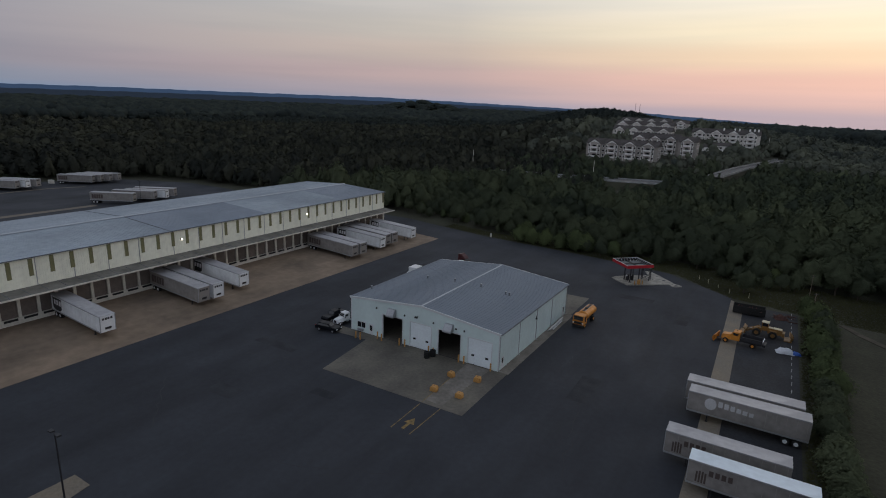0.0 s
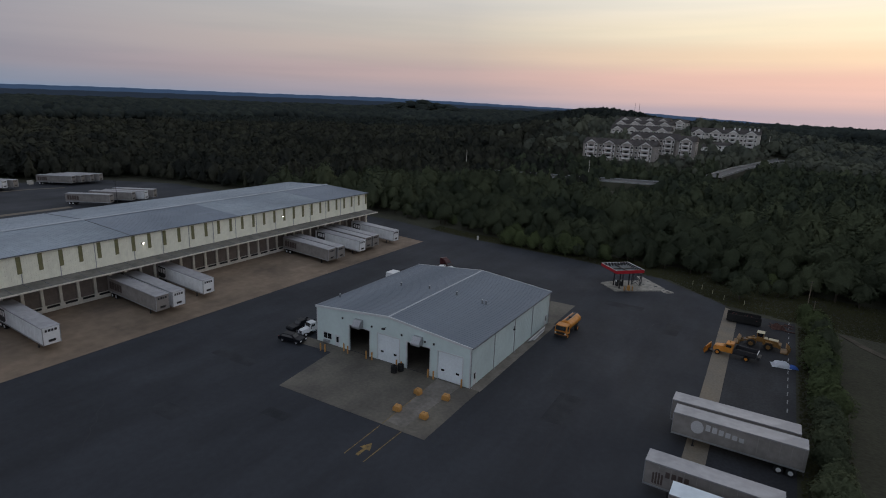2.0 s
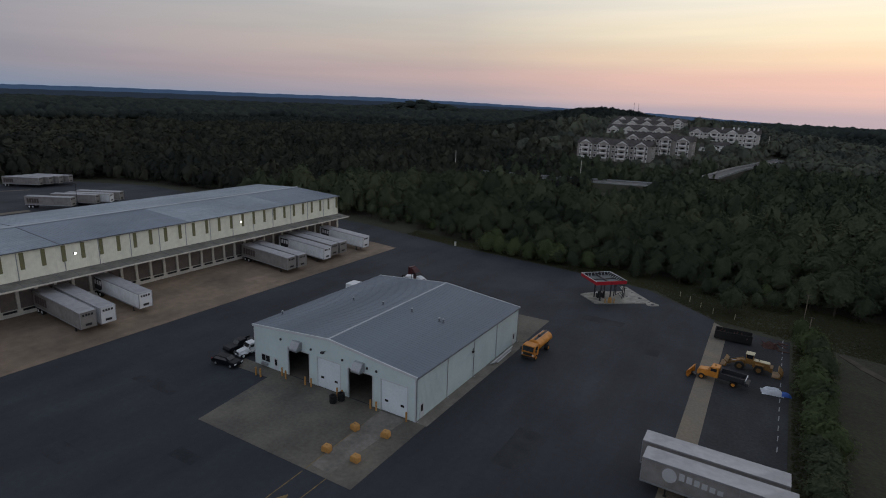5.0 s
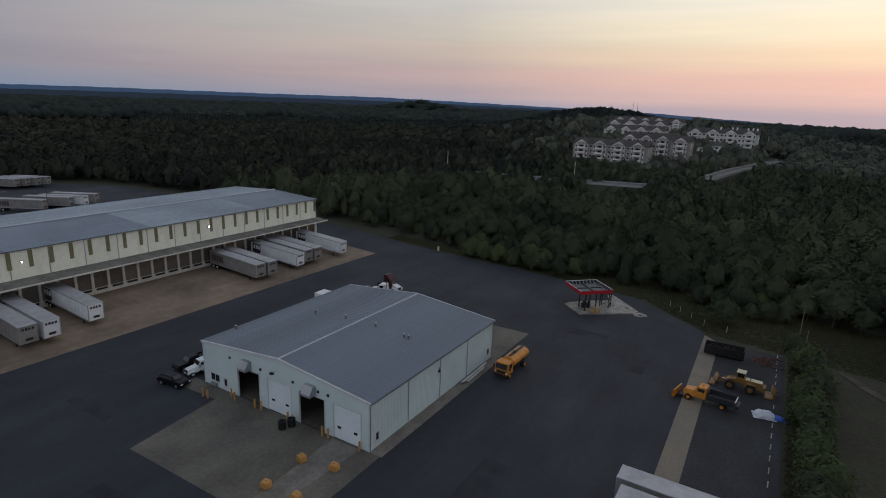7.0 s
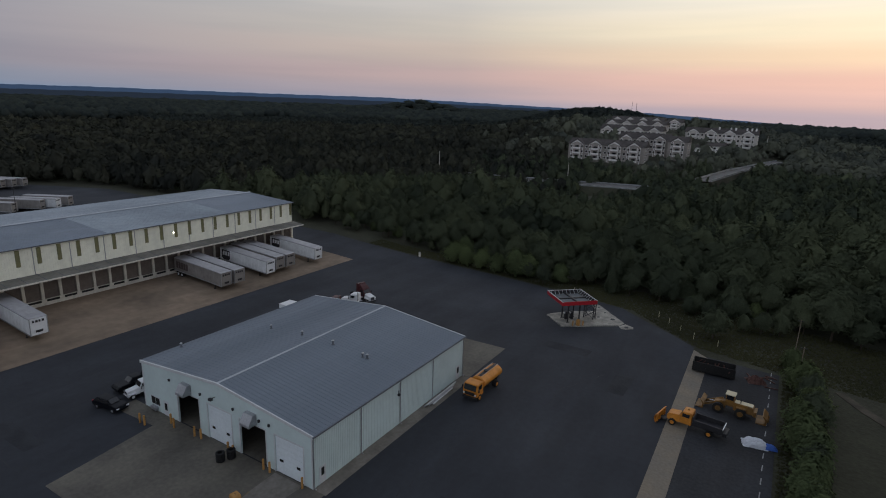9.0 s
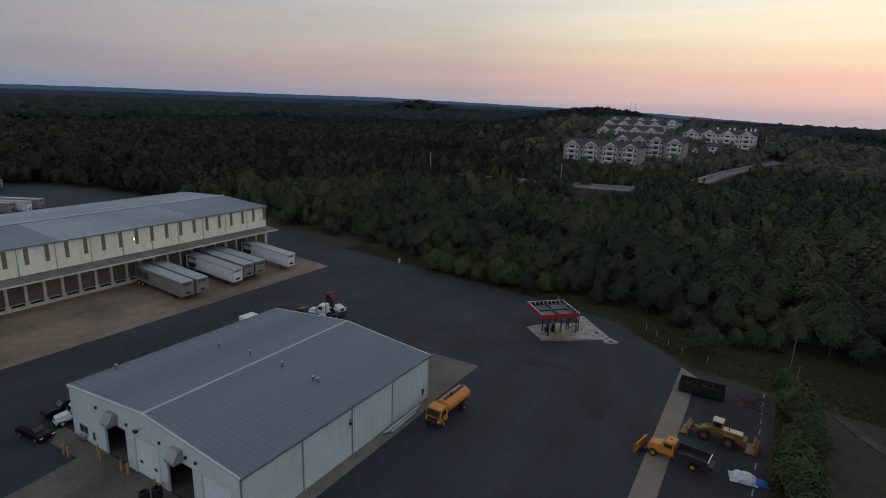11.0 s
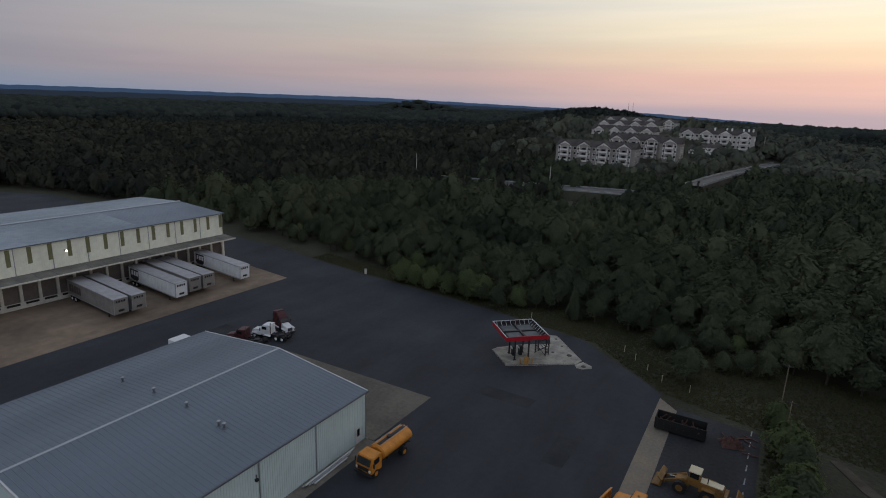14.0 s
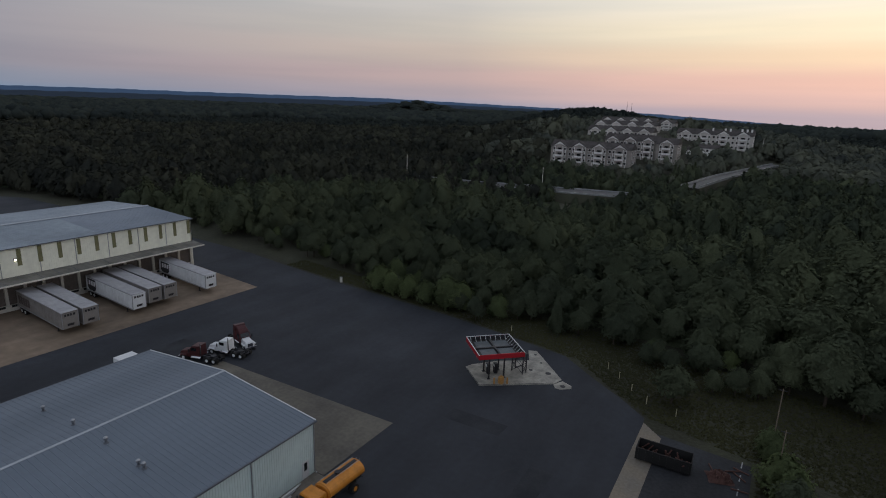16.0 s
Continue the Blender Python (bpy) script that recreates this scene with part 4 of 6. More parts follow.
BROAD = "dark green leafy tree in the young woods"
kinds = [tree("tree", BROAD, 2.9, 8.0, 900, 0.26, LEAF), tree("tree", BROAD, 2.4, 7.0, 800, 0.25, LEAF, 0.18), tree("tree", BROAD, 3.4, 9.5, 1000, 0.28, LEAF, 0.3),
         tree("tree", "pale green bushy tree at the wood's edge", 2.3, 5.6, 850, 0.22, LEAF_PALE, 0.08),
         tree("tree", "dark narrow cone-shaped tree by the yard", 2.2, 7.5, 850, 0.24, LEAF, 0.06, 1.0)]


def stand(x, y):
    """Older, taller stands and younger ones, patch by patch."""
    return 1 + 0.16 * np.sin(x / 23.0 + 2 * np.sin(y / 31.0)) + 0.14 * np.sin(y / 17.0 + 1.3 * np.sin(x / 29.0 + 1)) + 0.1 * np.sin((x + y) / 9.0) + 0.4 * np.exp(-(((x - 40) / 42) ** 2) - ((y - 122) / 26) ** 2) - 0.25 * np.exp(-(((x - 20) / 60) ** 2) - ((y - 185) / 28) ** 2)


def plant(src, x, y, s):
    z = float(land(x, y)) - 0.1
    m = Matrix.LocRotScale((x, y, z), Euler((0, 0, rng.uniform(0, 6.28))), (s * rng.uniform(0.9, 1.1), s * rng.uniform(0.9, 1.1), s))
    copy_thing(src, m)


pts = grid(-300, 190, -70, 330, 4.8)
pts = pts[inside(pts[:, 0], pts[:, 1]) & in_view(pts)]
depth = np.where(pts[:, 0] > 43.5, np.hypot(pts[:, 0] - 45, np.maximum(0, pts[:, 1] - 60)) + 2, pts[:, 1] - np.interp(pts[:, 0], EDGE[:, 0], EDGE[:, 1]))
depth[(pts[:, 0] < -90) | (pts[:, 0] > 62) | (pts[:, 1] < -10)] = 999
picked = np.argsort(depth)[:285]
for i in picked:
    x, y = pts[i]
    pale = depth[i] < 7 and rng.random() < 0.25
    src = kinds[3] if pale else kinds[rng.integers(0, 3)]
    plant(src, x, y, rng.uniform(0.6, 1.1) * float(0.5 + 0.5 * stand(x, y)) * (0.75 if depth[i] < 6 else 1.0))
for x, y, k, s in ((7.6, 87.6, 4, 1.05), (31.0, 71.8, 0, 0.8), (-4.5, 87.5, 3, 0.9), (-15.5, 86.2, 3, 1.3), (-13, 87, 3, 1.1), (-20.5, 86, 3, 0.95), (-25.5, 86.2, 3, 1.0), (-30, 86.6, 3, 1.0), (-34, 87, 3, 1.1), (43.5, 64.5, 3, 0.8), (35.5, 79, 1, 0.55), (38.5, 80, 0, 0.6), (41.5, 81, 1, 0.7), (29, 82, 0, 0.55), (25, 83, 1, 0.6)):
    plant(kinds[k], x, y, s)
for k in range(-14, 24):  # thick hedge of small trees along the storage yard
    plant(kinds[3 if k % 3 and k > 6 else k % 2], 45.4 + rng.uniform(-0.8, 0.9), 6 + 2.25 * k + rng.uniform(-0.6, 0.6), rng.uniform(0.75, 1.05) * (0.95 if k % 3 and k > 6 else 0.72))
for k in kinds:  # the patterns stand at the wood's edge themselves
    i = kinds.index(k)
    x, y = (-62 + 9 * i, 95.5)
    k.matrix_basis = Matrix.Translation((x, y, float(land(x, y)) - 0.1))


def undergrowth(x0, x1, y0, y1, s):
    """Closed lower storey of saplings and shrubs that fills the gaps between the crowns."""
    gx, gy = np.meshgrid(np.arange(x0, x1, s), np.arange(y0, y1, s))
    gx, gy = gx + rng.uniform(-0.4, 0.4, gx.shape) * s, gy + rng.uniform(-0.4, 0.4, gx.shape) * s
    ok = inside(gx, gy) & inside(gx - 4, gy - 10) & inside(gx + 4, gy - 10) & inside(gx, gy + 4) & in_view(np.stack([gx.ravel(), gy.ravel()], -1), 2).reshape(gx.shape)
    gz = land(gx, gy) + (1.7 + rng.normal(size=gx.shape) * 0.6) * stand(gx, gy)
    gz = np.where(ok, gz, land(gx, gy) - 0.3)
    n = np.arange(gx.size).reshape(gx.shape)
    keep = ok[:-1, :-1] | ok[1:, :-1] | ok[:-1, 1:] | ok[1:, 1:]
    a, b, c, d = (q[keep] for q in (n[:-1, :-1], n[:-1, 1:], n[1:, 1:], n[1:, :-1]))
    f = np.concatenate([np.stack([a, b, c], -1), np.stack([a, c, d], -1)])
    v = np.stack([gx, gy, gz], -1).reshape(-1, 3)
    tagged(new("undergrowth", mesh_np("undergrowth", v, f, LEAF)), "dark leafy undergrowth between the young trees", "shrubs", kind="stuff")


def woods(name, pts, templates, material, label, low, high, patchy=0.0):
    """Many trees too far to count, joined: crowns of leaf cards or lumps, set on the land."""
    vs, fs, ns, tints, at = [], [], [], [], 0
    which = rng.integers(0, len(templates), len(pts))
    z = land(pts[:, 0], pts[:, 1])
    for (x, y), zz, w in zip(pts, z, which):
        v, f, o = templates[w]
        s, a = rng.uniform(low, high) * (1 + patchy * (stand(x, y) - 1)), rng.uniform(0, 6.28)
        if patchy and rng.random() < 0.1:
            s *= 1.2
        s = min(s, 1.05 if 200 < y < 345 and -130 < x < 70 else 1.3)
        if 192 < y < 240 and -112 < x < -14:  # young growth before the road
            s = min(s, 0.6 if x > -50 else 0.95)
        if ((x + 70) / 17) ** 2 + ((y - 140) / 8) ** 2 < 1:  # scrubby clearing
            s = min(s, 0.3)
        if -235 < x < 65 and 540 < y < 740:
            s = min(s, max(0.3, (37.5 - zz) / 13.0))
        c, d = math.cos(a) * s, math.sin(a) * s
        vs.append(np.stack([v[:, 0] * c - v[:, 1] * d + x, v[:, 0] * d + v[:, 1] * c + y, v[:, 2] * s * rng.uniform(0.85, 1.15) + zz], -1))
        fs.append(f + at)
        ns.append(np.stack([(o[:, 0] * c - o[:, 1] * d) / s, (o[:, 0] * d + o[:, 1] * c) / s, o[:, 2]], -1))
        tints.append(np.full(len(v), rng.normal() * 0.55, np.float32))
        at += len(v)
    me = mesh_np(name, np.concatenate(vs), np.concatenate(fs), material, normals=np.concatenate(ns))
    me.attributes.new("tint", "FLOAT", "POINT").data.foreach_set("value", np.concatenate(tints))
    tagged(new(name, me), label, "trees", kind="stuff")


def card_template(r, h, n, size, cone=0.0):
    v, f, out = crown_cards(r, n, size, h * 0.85, cone, 1)
    v[:, 2] += h * 0.52
    return v, f, out


def lump_template(r, h):
    v, f = BALL
    out = v.copy()
    v = v * (1 + rng.normal(size=(len(v), 1)) * 0.12) * (r, r, h * 0.5)
    v[:, 2] += h * 0.5
    return v, f, out


undergrowth(-300, 190, -70, 335, 1.9)
rest = pts[np.setdiff1d(np.arange(len(pts)), picked)]
near = (rest[:, 1] < 185) & (rest[:, 0] > -150) & (rest[:, 0] < 150)
woods("woodland", rest[near], [card_template(3.3, 9.0, 300, 0.42), card_template(2.9, 8.0, 260, 0.4), card_template(3.8, 10.5, 340, 0.44), card_template(2.4, 6.5, 220, 0.38), card_template(2.7, 9.5, 260, 0.4), card_template(2.6, 9.5, 240, 0.4, 1.0)],
      LEAF, "dense dark green young woods", 0.65, 1.2, 1.0)
# Woods away from the sunset glow take the darker leaf colour.
off_glow = ~near & (rest[:, 0] + rng.normal(size=len(rest)) * 22 < -60 - 0.2 * (rest[:, 1] - 100))
kinds_far = [card_template(3.3, 9.0, 96, 0.68), card_template(2.9, 8.0, 86, 0.64), card_template(3.8, 10.5, 106, 0.72), card_template(2.7, 9.5, 90, 0.62), card_template(2.6, 9.5, 84, 0.62, 1.0)]
woods("woodland", rest[~near & ~off_glow], kinds_far, LEAF, "dense dark green young woods", 0.65, 1.2, 1.0)
woods("woodland", rest[off_glow], kinds_far, LEAF_OLD_SHADED, "old woods behind the terminal, leaves coloured darker away from the glow", 0.75, 1.3, 0.8)
mid = grid(-900, 330, -60, 760, 7.7)
mid = mid[inside(mid[:, 0], mid[:, 1]) & in_view(mid, 3) & ((mid[:, 1] > 330) | (mid[:, 0] < -300) | (mid[:, 0] > 190))]
mid = mid[np.hypot(mid[:, 0] - 38, mid[:, 1] + 30) < 800]
# Darker leaf colour left of this line, the paler hazed one to the right.
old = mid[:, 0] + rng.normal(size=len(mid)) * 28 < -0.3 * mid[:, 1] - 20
kinds_mid = [card_template(4.6, 11.0, 54, 1.1), card_template(5.0, 12.0, 58, 1.15), card_template(4.2, 10.0, 50, 1.0)]
woods("woodland", mid[old], kinds_mid, LEAF_OLD_SHADED, "old woods stretching into the distance, leaves coloured darker away from the glow", 0.75, 1.25, 0.6)
woods("woodland", mid[~old], kinds_mid, LEAF_HAZED, "dark green woods round the apartment hill", 0.75, 1.2, 0.35)
plots = grid(-120, 26, 306, 552, 7.5)
free = np.ones(len(plots), bool)
for x0, x1, y0, y1 in PLOTS:
    free &= ~((plots[:, 0] > x0) & (plots[:, 0] < x1) & (plots[:, 1] > y0) & (plots[:, 1] < y1))
tt = np.clip((plots[:, 1] - 262) / 168, 0, 1)
free &= np.abs(plots[:, 0] - (4 + 30 * tt)) > 8
woods("woodland", plots[free], [card_template(3.2, 8.0, 40, 0.6), card_template(2.6, 6.5, 36, 0.55)], LEAF_HAZED, "small trees and shrubs among the apartment houses", 0.5, 0.95)
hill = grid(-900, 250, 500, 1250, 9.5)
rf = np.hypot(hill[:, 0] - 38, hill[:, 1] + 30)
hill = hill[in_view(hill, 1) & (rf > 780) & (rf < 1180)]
woods("woodland", hill, [card_template(6.0, 11, 44, 1.6), card_template(7.0, 12, 48, 1.7), card_template(5.2, 10, 40, 1.5)], LEAF_HAZE_BLUE, "dark wooded hill behind the apartment houses", 0.6, 0.9)
far = grid(-2600, 700, -60, 2300, 15.0)
rf = np.hypot(far[:, 0] - 38, far[:, 1] + 30)
far = far[in_view(far, 1) & ((rf > 1170) | ((rf > 780) & (far[:, 0] < -880))) & (rf < 2300)]
woods("woodland", far, [lump_template(8.5, 14), lump_template(9.5, 16), lump_template(7.5, 13)], LEAF_HAZE_BLUE, "far dark woods", 0.7, 1.3)
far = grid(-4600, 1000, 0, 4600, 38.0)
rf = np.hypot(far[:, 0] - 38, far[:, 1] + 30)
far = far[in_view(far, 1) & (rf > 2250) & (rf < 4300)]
woods("woodland", far, [lump_template(22, 15), lump_template(25, 18), lump_template(18, 14)], LEAF_HAZE_BLUE, "farthest dark woods", 0.7, 1.4)


# ---- far ridges: plain backdrop behind the woods, haze put in as glowing blue ----
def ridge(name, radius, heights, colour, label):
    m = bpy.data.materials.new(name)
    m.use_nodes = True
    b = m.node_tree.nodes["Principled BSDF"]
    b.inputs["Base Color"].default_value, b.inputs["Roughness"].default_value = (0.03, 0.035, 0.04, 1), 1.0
    # Emission stands in for the air's haze; the ridge is no light source.
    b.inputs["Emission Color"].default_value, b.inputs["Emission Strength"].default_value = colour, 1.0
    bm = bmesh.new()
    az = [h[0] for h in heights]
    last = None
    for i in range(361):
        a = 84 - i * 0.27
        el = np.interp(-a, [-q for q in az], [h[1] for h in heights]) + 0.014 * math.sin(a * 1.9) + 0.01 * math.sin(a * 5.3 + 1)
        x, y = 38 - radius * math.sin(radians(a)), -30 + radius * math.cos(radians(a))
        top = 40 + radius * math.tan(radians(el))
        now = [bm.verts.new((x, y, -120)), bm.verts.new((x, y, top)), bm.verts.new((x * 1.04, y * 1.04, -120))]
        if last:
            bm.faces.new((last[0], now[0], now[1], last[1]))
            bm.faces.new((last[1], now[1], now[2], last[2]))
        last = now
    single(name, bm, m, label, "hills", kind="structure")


ridge("backdrop", 4420, [(84, 0.0), (69, 0.13), (60, 0.18), (50, 0.18), (42, 0.18), (34, 0.13), (26, 0.0), (18, -0.13), (9, -0.6), (0, -1.2), (-13, -1.2)], lin(25, 34, 47), "wooded ridge on the horizon, dark haze blue emitted")
ridge("backdrop", 4620, [(84, 0.3), (69, 0.46), (62, 0.52), (55, 0.5), (45, 0.5), (38, 0.52), (30, 0.34), (21, 0.12), (12, -0.1), (4, -0.5), (-2, -0.76), (-13, -0.8)], lin(46, 64, 90), "far ridge on the horizon, hazy blue emitted")


def verge_grass():
    """Tufts on the grass verge between the asphalt and the woods and beside the storage yard."""
    p = rng.uniform((-62, 60), (70, 92), (52000, 2))
    edge = np.interp(p[:, 0], (-62, -45, -24, -8, 15, 23, 29, 42, 70), (86, 86, 84, 82.2, 77.8, 70.6, 65.6, 62.5, 58))
    p = p[(p[:, 1] > edge + 0.3) & (p[:, 1] < edge + 24)]
    q = rng.uniform((42.4, -5), (48, 60), (4000, 2))
    p = np.concatenate([p, q])
    n = len(p)
    h, w = rng.uniform(0.08, 0.3, (n, 1)), rng.uniform(0.12, 0.32, (n, 1))
    base = np.stack([p[:, 0], p[:, 1], land(p[:, 0], p[:, 1]) - 0.07], -1)
    turn = rng.uniform(0, 6.28, n)
    ring = [base + w * np.stack([np.cos(turn + k), np.sin(turn + k), 0 * turn], -1) for k in (0, 2.1, 4.2)]
    tip = base + np.concatenate([rng.normal(size=(n, 2)) * 0.1, h], 1)
    v = np.stack(ring + [tip], 1).reshape(-1, 3)
    i = 4 * np.arange(n)[:, None]
    f = np.concatenate([i + (0, 1, 3), i + (1, 2, 3), i + (2, 0, 3)])
    me = mesh_np("grass", v, f, BLADES)
    tagged(new("grass", me), "rough dark grass tufts on the verge", "grass", kind="stuff")


verge_grass()


# ---- things on the yard ----
def flat_mark(name, outlines, material, label, lift=0.008):
    bm = bmesh.new()
    for o in outlines:
        bm.faces.new([bm.verts.new((x, y, lift)) for x, y in o])
    for f in bm.faces:
        f.normal_update()
        if f.normal.z < 0:
            f.normal_flip()
    return single(name, bm, material, label, "marking", kind="structure")


def bar(x0, y0, x1, y1, w):
    d = Vector((x1 - x0, y1 - y0)).normalized()
    n = Vector((-d.y, d.x)) * w / 2
    return [(x0 + n.x, y0 + n.y), (x1 + n.x, y1 + n.y), (x1 - n.x, y1 - n.y), (x0 - n.x, y0 - n.y)]


flat_mark("painted_line", [bar(-4.75, -22.6, -4.9, -15.4, 0.13)], LINEPAINT, "worn yellow guide line on the asphalt")
flat_mark("painted_line", [bar(-1.8, -22.6, -1.75, -14.9, 0.13)], LINEPAINT, "worn yellow guide line on the asphalt")
flat_mark("painted_line", [bar(-4.9, -15.0, -5.3, -4.0, 0.1)], LINEPAINT, "worn yellow guide line on the concrete apron", 0.042)
flat_mark("painted_arrow", [[(-3.3, -19.0), (-4.1, -20.5), (-2.5, -20.5)], bar(-3.3, -20.5, -3.3, -22.0, 0.45)], LINEPAINT, "worn yellow arrow painted on the asphalt")
for k in range(15):
    y = 62 - 2.9 * k
    flat_mark("parking_dash", [bar(40.9, y, 40.85, y - 1.4, 0.13)], LINEWHITE, "worn white dash along the storage yard")
# tar-sealed cracks and darker patches of the old asphalt
wob = random.Random(3)
for x0, y0, ang, n in ((-38, -18, 0.4, 16), (-20, -28, 1.3, 14), (-46, 6, 1.5, 16), (-12, -36, 0.2, 14), (8, 4, 1.5, 18), (14, 30, 1.3, 14), (-40, 52, 0.2, 16), (-6, 56, 0.5, 14), (18, -20, 1.8, 14), (-30, -40, 2.5, 12)):
    rows, x, y, a = [], x0, y0, ang
    for i in range(n):
        a = ang + wob.uniform(-0.5, 0.5)
        nx, ny = x + 1.2 * math.cos(a), y + 1.2 * math.sin(a)
        rows.append(bar(x, y, nx, ny, 0.07))
        x, y = nx, ny
    flat_mark("tar_seam", rows, TAR, "dark tar seam in the asphalt", 0.006)
for x, y, w, h in ((-41, -14, 9, 2.4), (-33, -30, 5, 3), (12, -2, 3, 9), (-44, 34, 3, 12), (6, 50, 8, 3), (-20, -22, 4, 2), (20, 40, 2.6, 7)):
    flat_mark("asphalt_patch", [[(x, y), (x + w, y + 0.2), (x + w + 0.1, y + h), (x - 0.1, y + h - 0.15)]], PATCH, "darker repaired patch of asphalt", 0.0045)


def bollard(x, y, h=1.3, r=0.13):
    bm = rod((0, 0, 0), (0, 0, h), r, seg=12)
    rod((0, 0, h), (0, 0, h + 0.07), r, bm, 12, 0.04)
    return single("bollard", bm, SAFETY, "yellow steel bollard before the shop doors", "bollard", Matrix.Translation((x, y, 0.03)), "bollards")


for x, y in ((-27.1, -2.9), (-26.1, -2.9), (-23.8, -0.8), (-22.6, -1.2), (-18.9, -0.9), (-17.8, -0.8), (-12.9, -0.7), (-11.9, -0.8), (-7.0, -0.6), (-6.0, -0.6), (-1.1, -0.5)):
    bollard(x, y)
for x, y, a in ((-5.2, -11.1, 0.1), (-5.4, -5.7, -0.2), (-1.2, -4.8, 0.15), (-1.1, -10.7, 0.0)):
    t = thing("barrier_block", "yellow painted concrete barrier block", "block", Matrix.Translation((x, y, 0.036)) @ Matrix.Rotation(a, 4, "Z"), "barrier blocks")
    part("block", prism([(-0.55, 0), (0.55, 0), (0.5, 0.62), (0.38, 0.78), (-0.38, 0.78), (-0.5, 0.62)], "y", -0.42, 0.42, bevel=0.03), SAFETY, t)
    part("lifting_loop", rod((-0.1, 0, 0.78), (0.1, 0, 0.86), 0.025, seg=6), STEEL, t)


def tyre(x, y, z, n):
    for k in range(n):
        bm = bmesh.new()
        pr = [(0.3, 0), (0.5, 0.03), (0.52, 0.14), (0.5, 0.25), (0.3, 0.28)]
        seg = 20
        rings = [[bm.verts.new((r * math.cos(i / seg * 6.2832), r * math.sin(i / seg * 6.2832), h)) for r, h in pr] for i in range(seg)]
        for i in range(seg):
            for j in range(len(pr)):
                bm.faces.new((rings[i - 1][j - 1], rings[i][j - 1], rings[i][j], rings[i - 1][j]))
        single("tyre", bm, RUBBER, "used black truck tyre in a stack", "tyre", Matrix.Translation((x, y, z + k * 0.285)), "stacked tyres")


tyre(-12.2, -2.3, 0.03, 4)
tyre(-11.7, -1.2, 0.03, 4)
t = thing("pipe_pile", "grey metal pipes and rails along the wall", "pipes")
for i in range(5):
    part("pipe", rod((0.55 + 0.16 * i, 20.8 + 0.3 * i, 0.2 + 0.1 * (i % 2)), (0.45 + 0.15 * i, 29.5 - 0.5 * i, 0.2 + 0.1 * (i % 2)), 0.09, seg=8), TRIM if i in (1, 4) else GALV, t)
for y in (22, 27):
    part("bearer", box(0.3, 1.4, y, y + 0.12, 0.035, 0.14), WOOD, t)


# ---- vehicles ----
def body_along(profile, w0, w1, zsplit):
    """A car body: side outline drawn across its width, drawn in above zsplit."""
    bm = prism(profile, "y", -w0, w0)
    for v in bm.verts:
        if v.co.z > zsplit:
            v.co.y *= w1 / w0
    bmesh.ops.bevel(bm, geom=bm.edges[:], offset=0.05, segments=2, affect="EDGES")
    return bm


def car(m):
    t = thing("car", "black parked estate car beside the shop", "car", m)
    part("body", body_along([(-2.35, 0.35), (2.35, 0.35), (2.4, 0.7), (2.2, 0.92), (1.0, 1.02), (-2.2, 1.05), (-2.4, 0.8)], 0.92, 0.88, 0.9), CARBLACK, t)
    c = part("cabin", body_along([(1.05, 1.0), (0.35, 1.5), (-1.6, 1.53), (-2.15, 1.02)], 0.86, 0.66, 1.2), CARBLACK, t)
    part("windscreen", prism([(1.0, 1.06), (0.42, 1.47), (0.45, 1.5), (1.05, 1.08)], "y", -0.6, 0.6), GLASS, c)
    for s in (-1, 1):
        bm = prism([(0.8, 1.08), (0.3, 1.42), (-1.5, 1.44), (-1.9, 1.08)], "y", -0.01, 0.01)
        for v in bm.verts:
            v.co.y += s * (0.875 - 0.44 * max(0, v.co.z - 1.06))
        part("side_window", bm, GLASS, c)
        part("headlight", box(2.26, 2.4, s * 0.7 - 0.18, s * 0.7 + 0.18, 0.66, 0.8, bevel=0.02), LOGO_WHITE, t)
        part("tail_light", box(-2.41, -2.3, s * 0.72 - 0.12, s * 0.72 + 0.12, 0.78, 0.95, bevel=0.02), CANRED, t)
        for x in (-1.45, 1.45):
            wheel_parts(t, x, s * 0.83, 0.34, 0.22, GALV, s)
    return t


car(Matrix.Translation((-33.6, -3.0, 0.0)) @ Matrix.Rotation(radians(8), 4, "Z"))


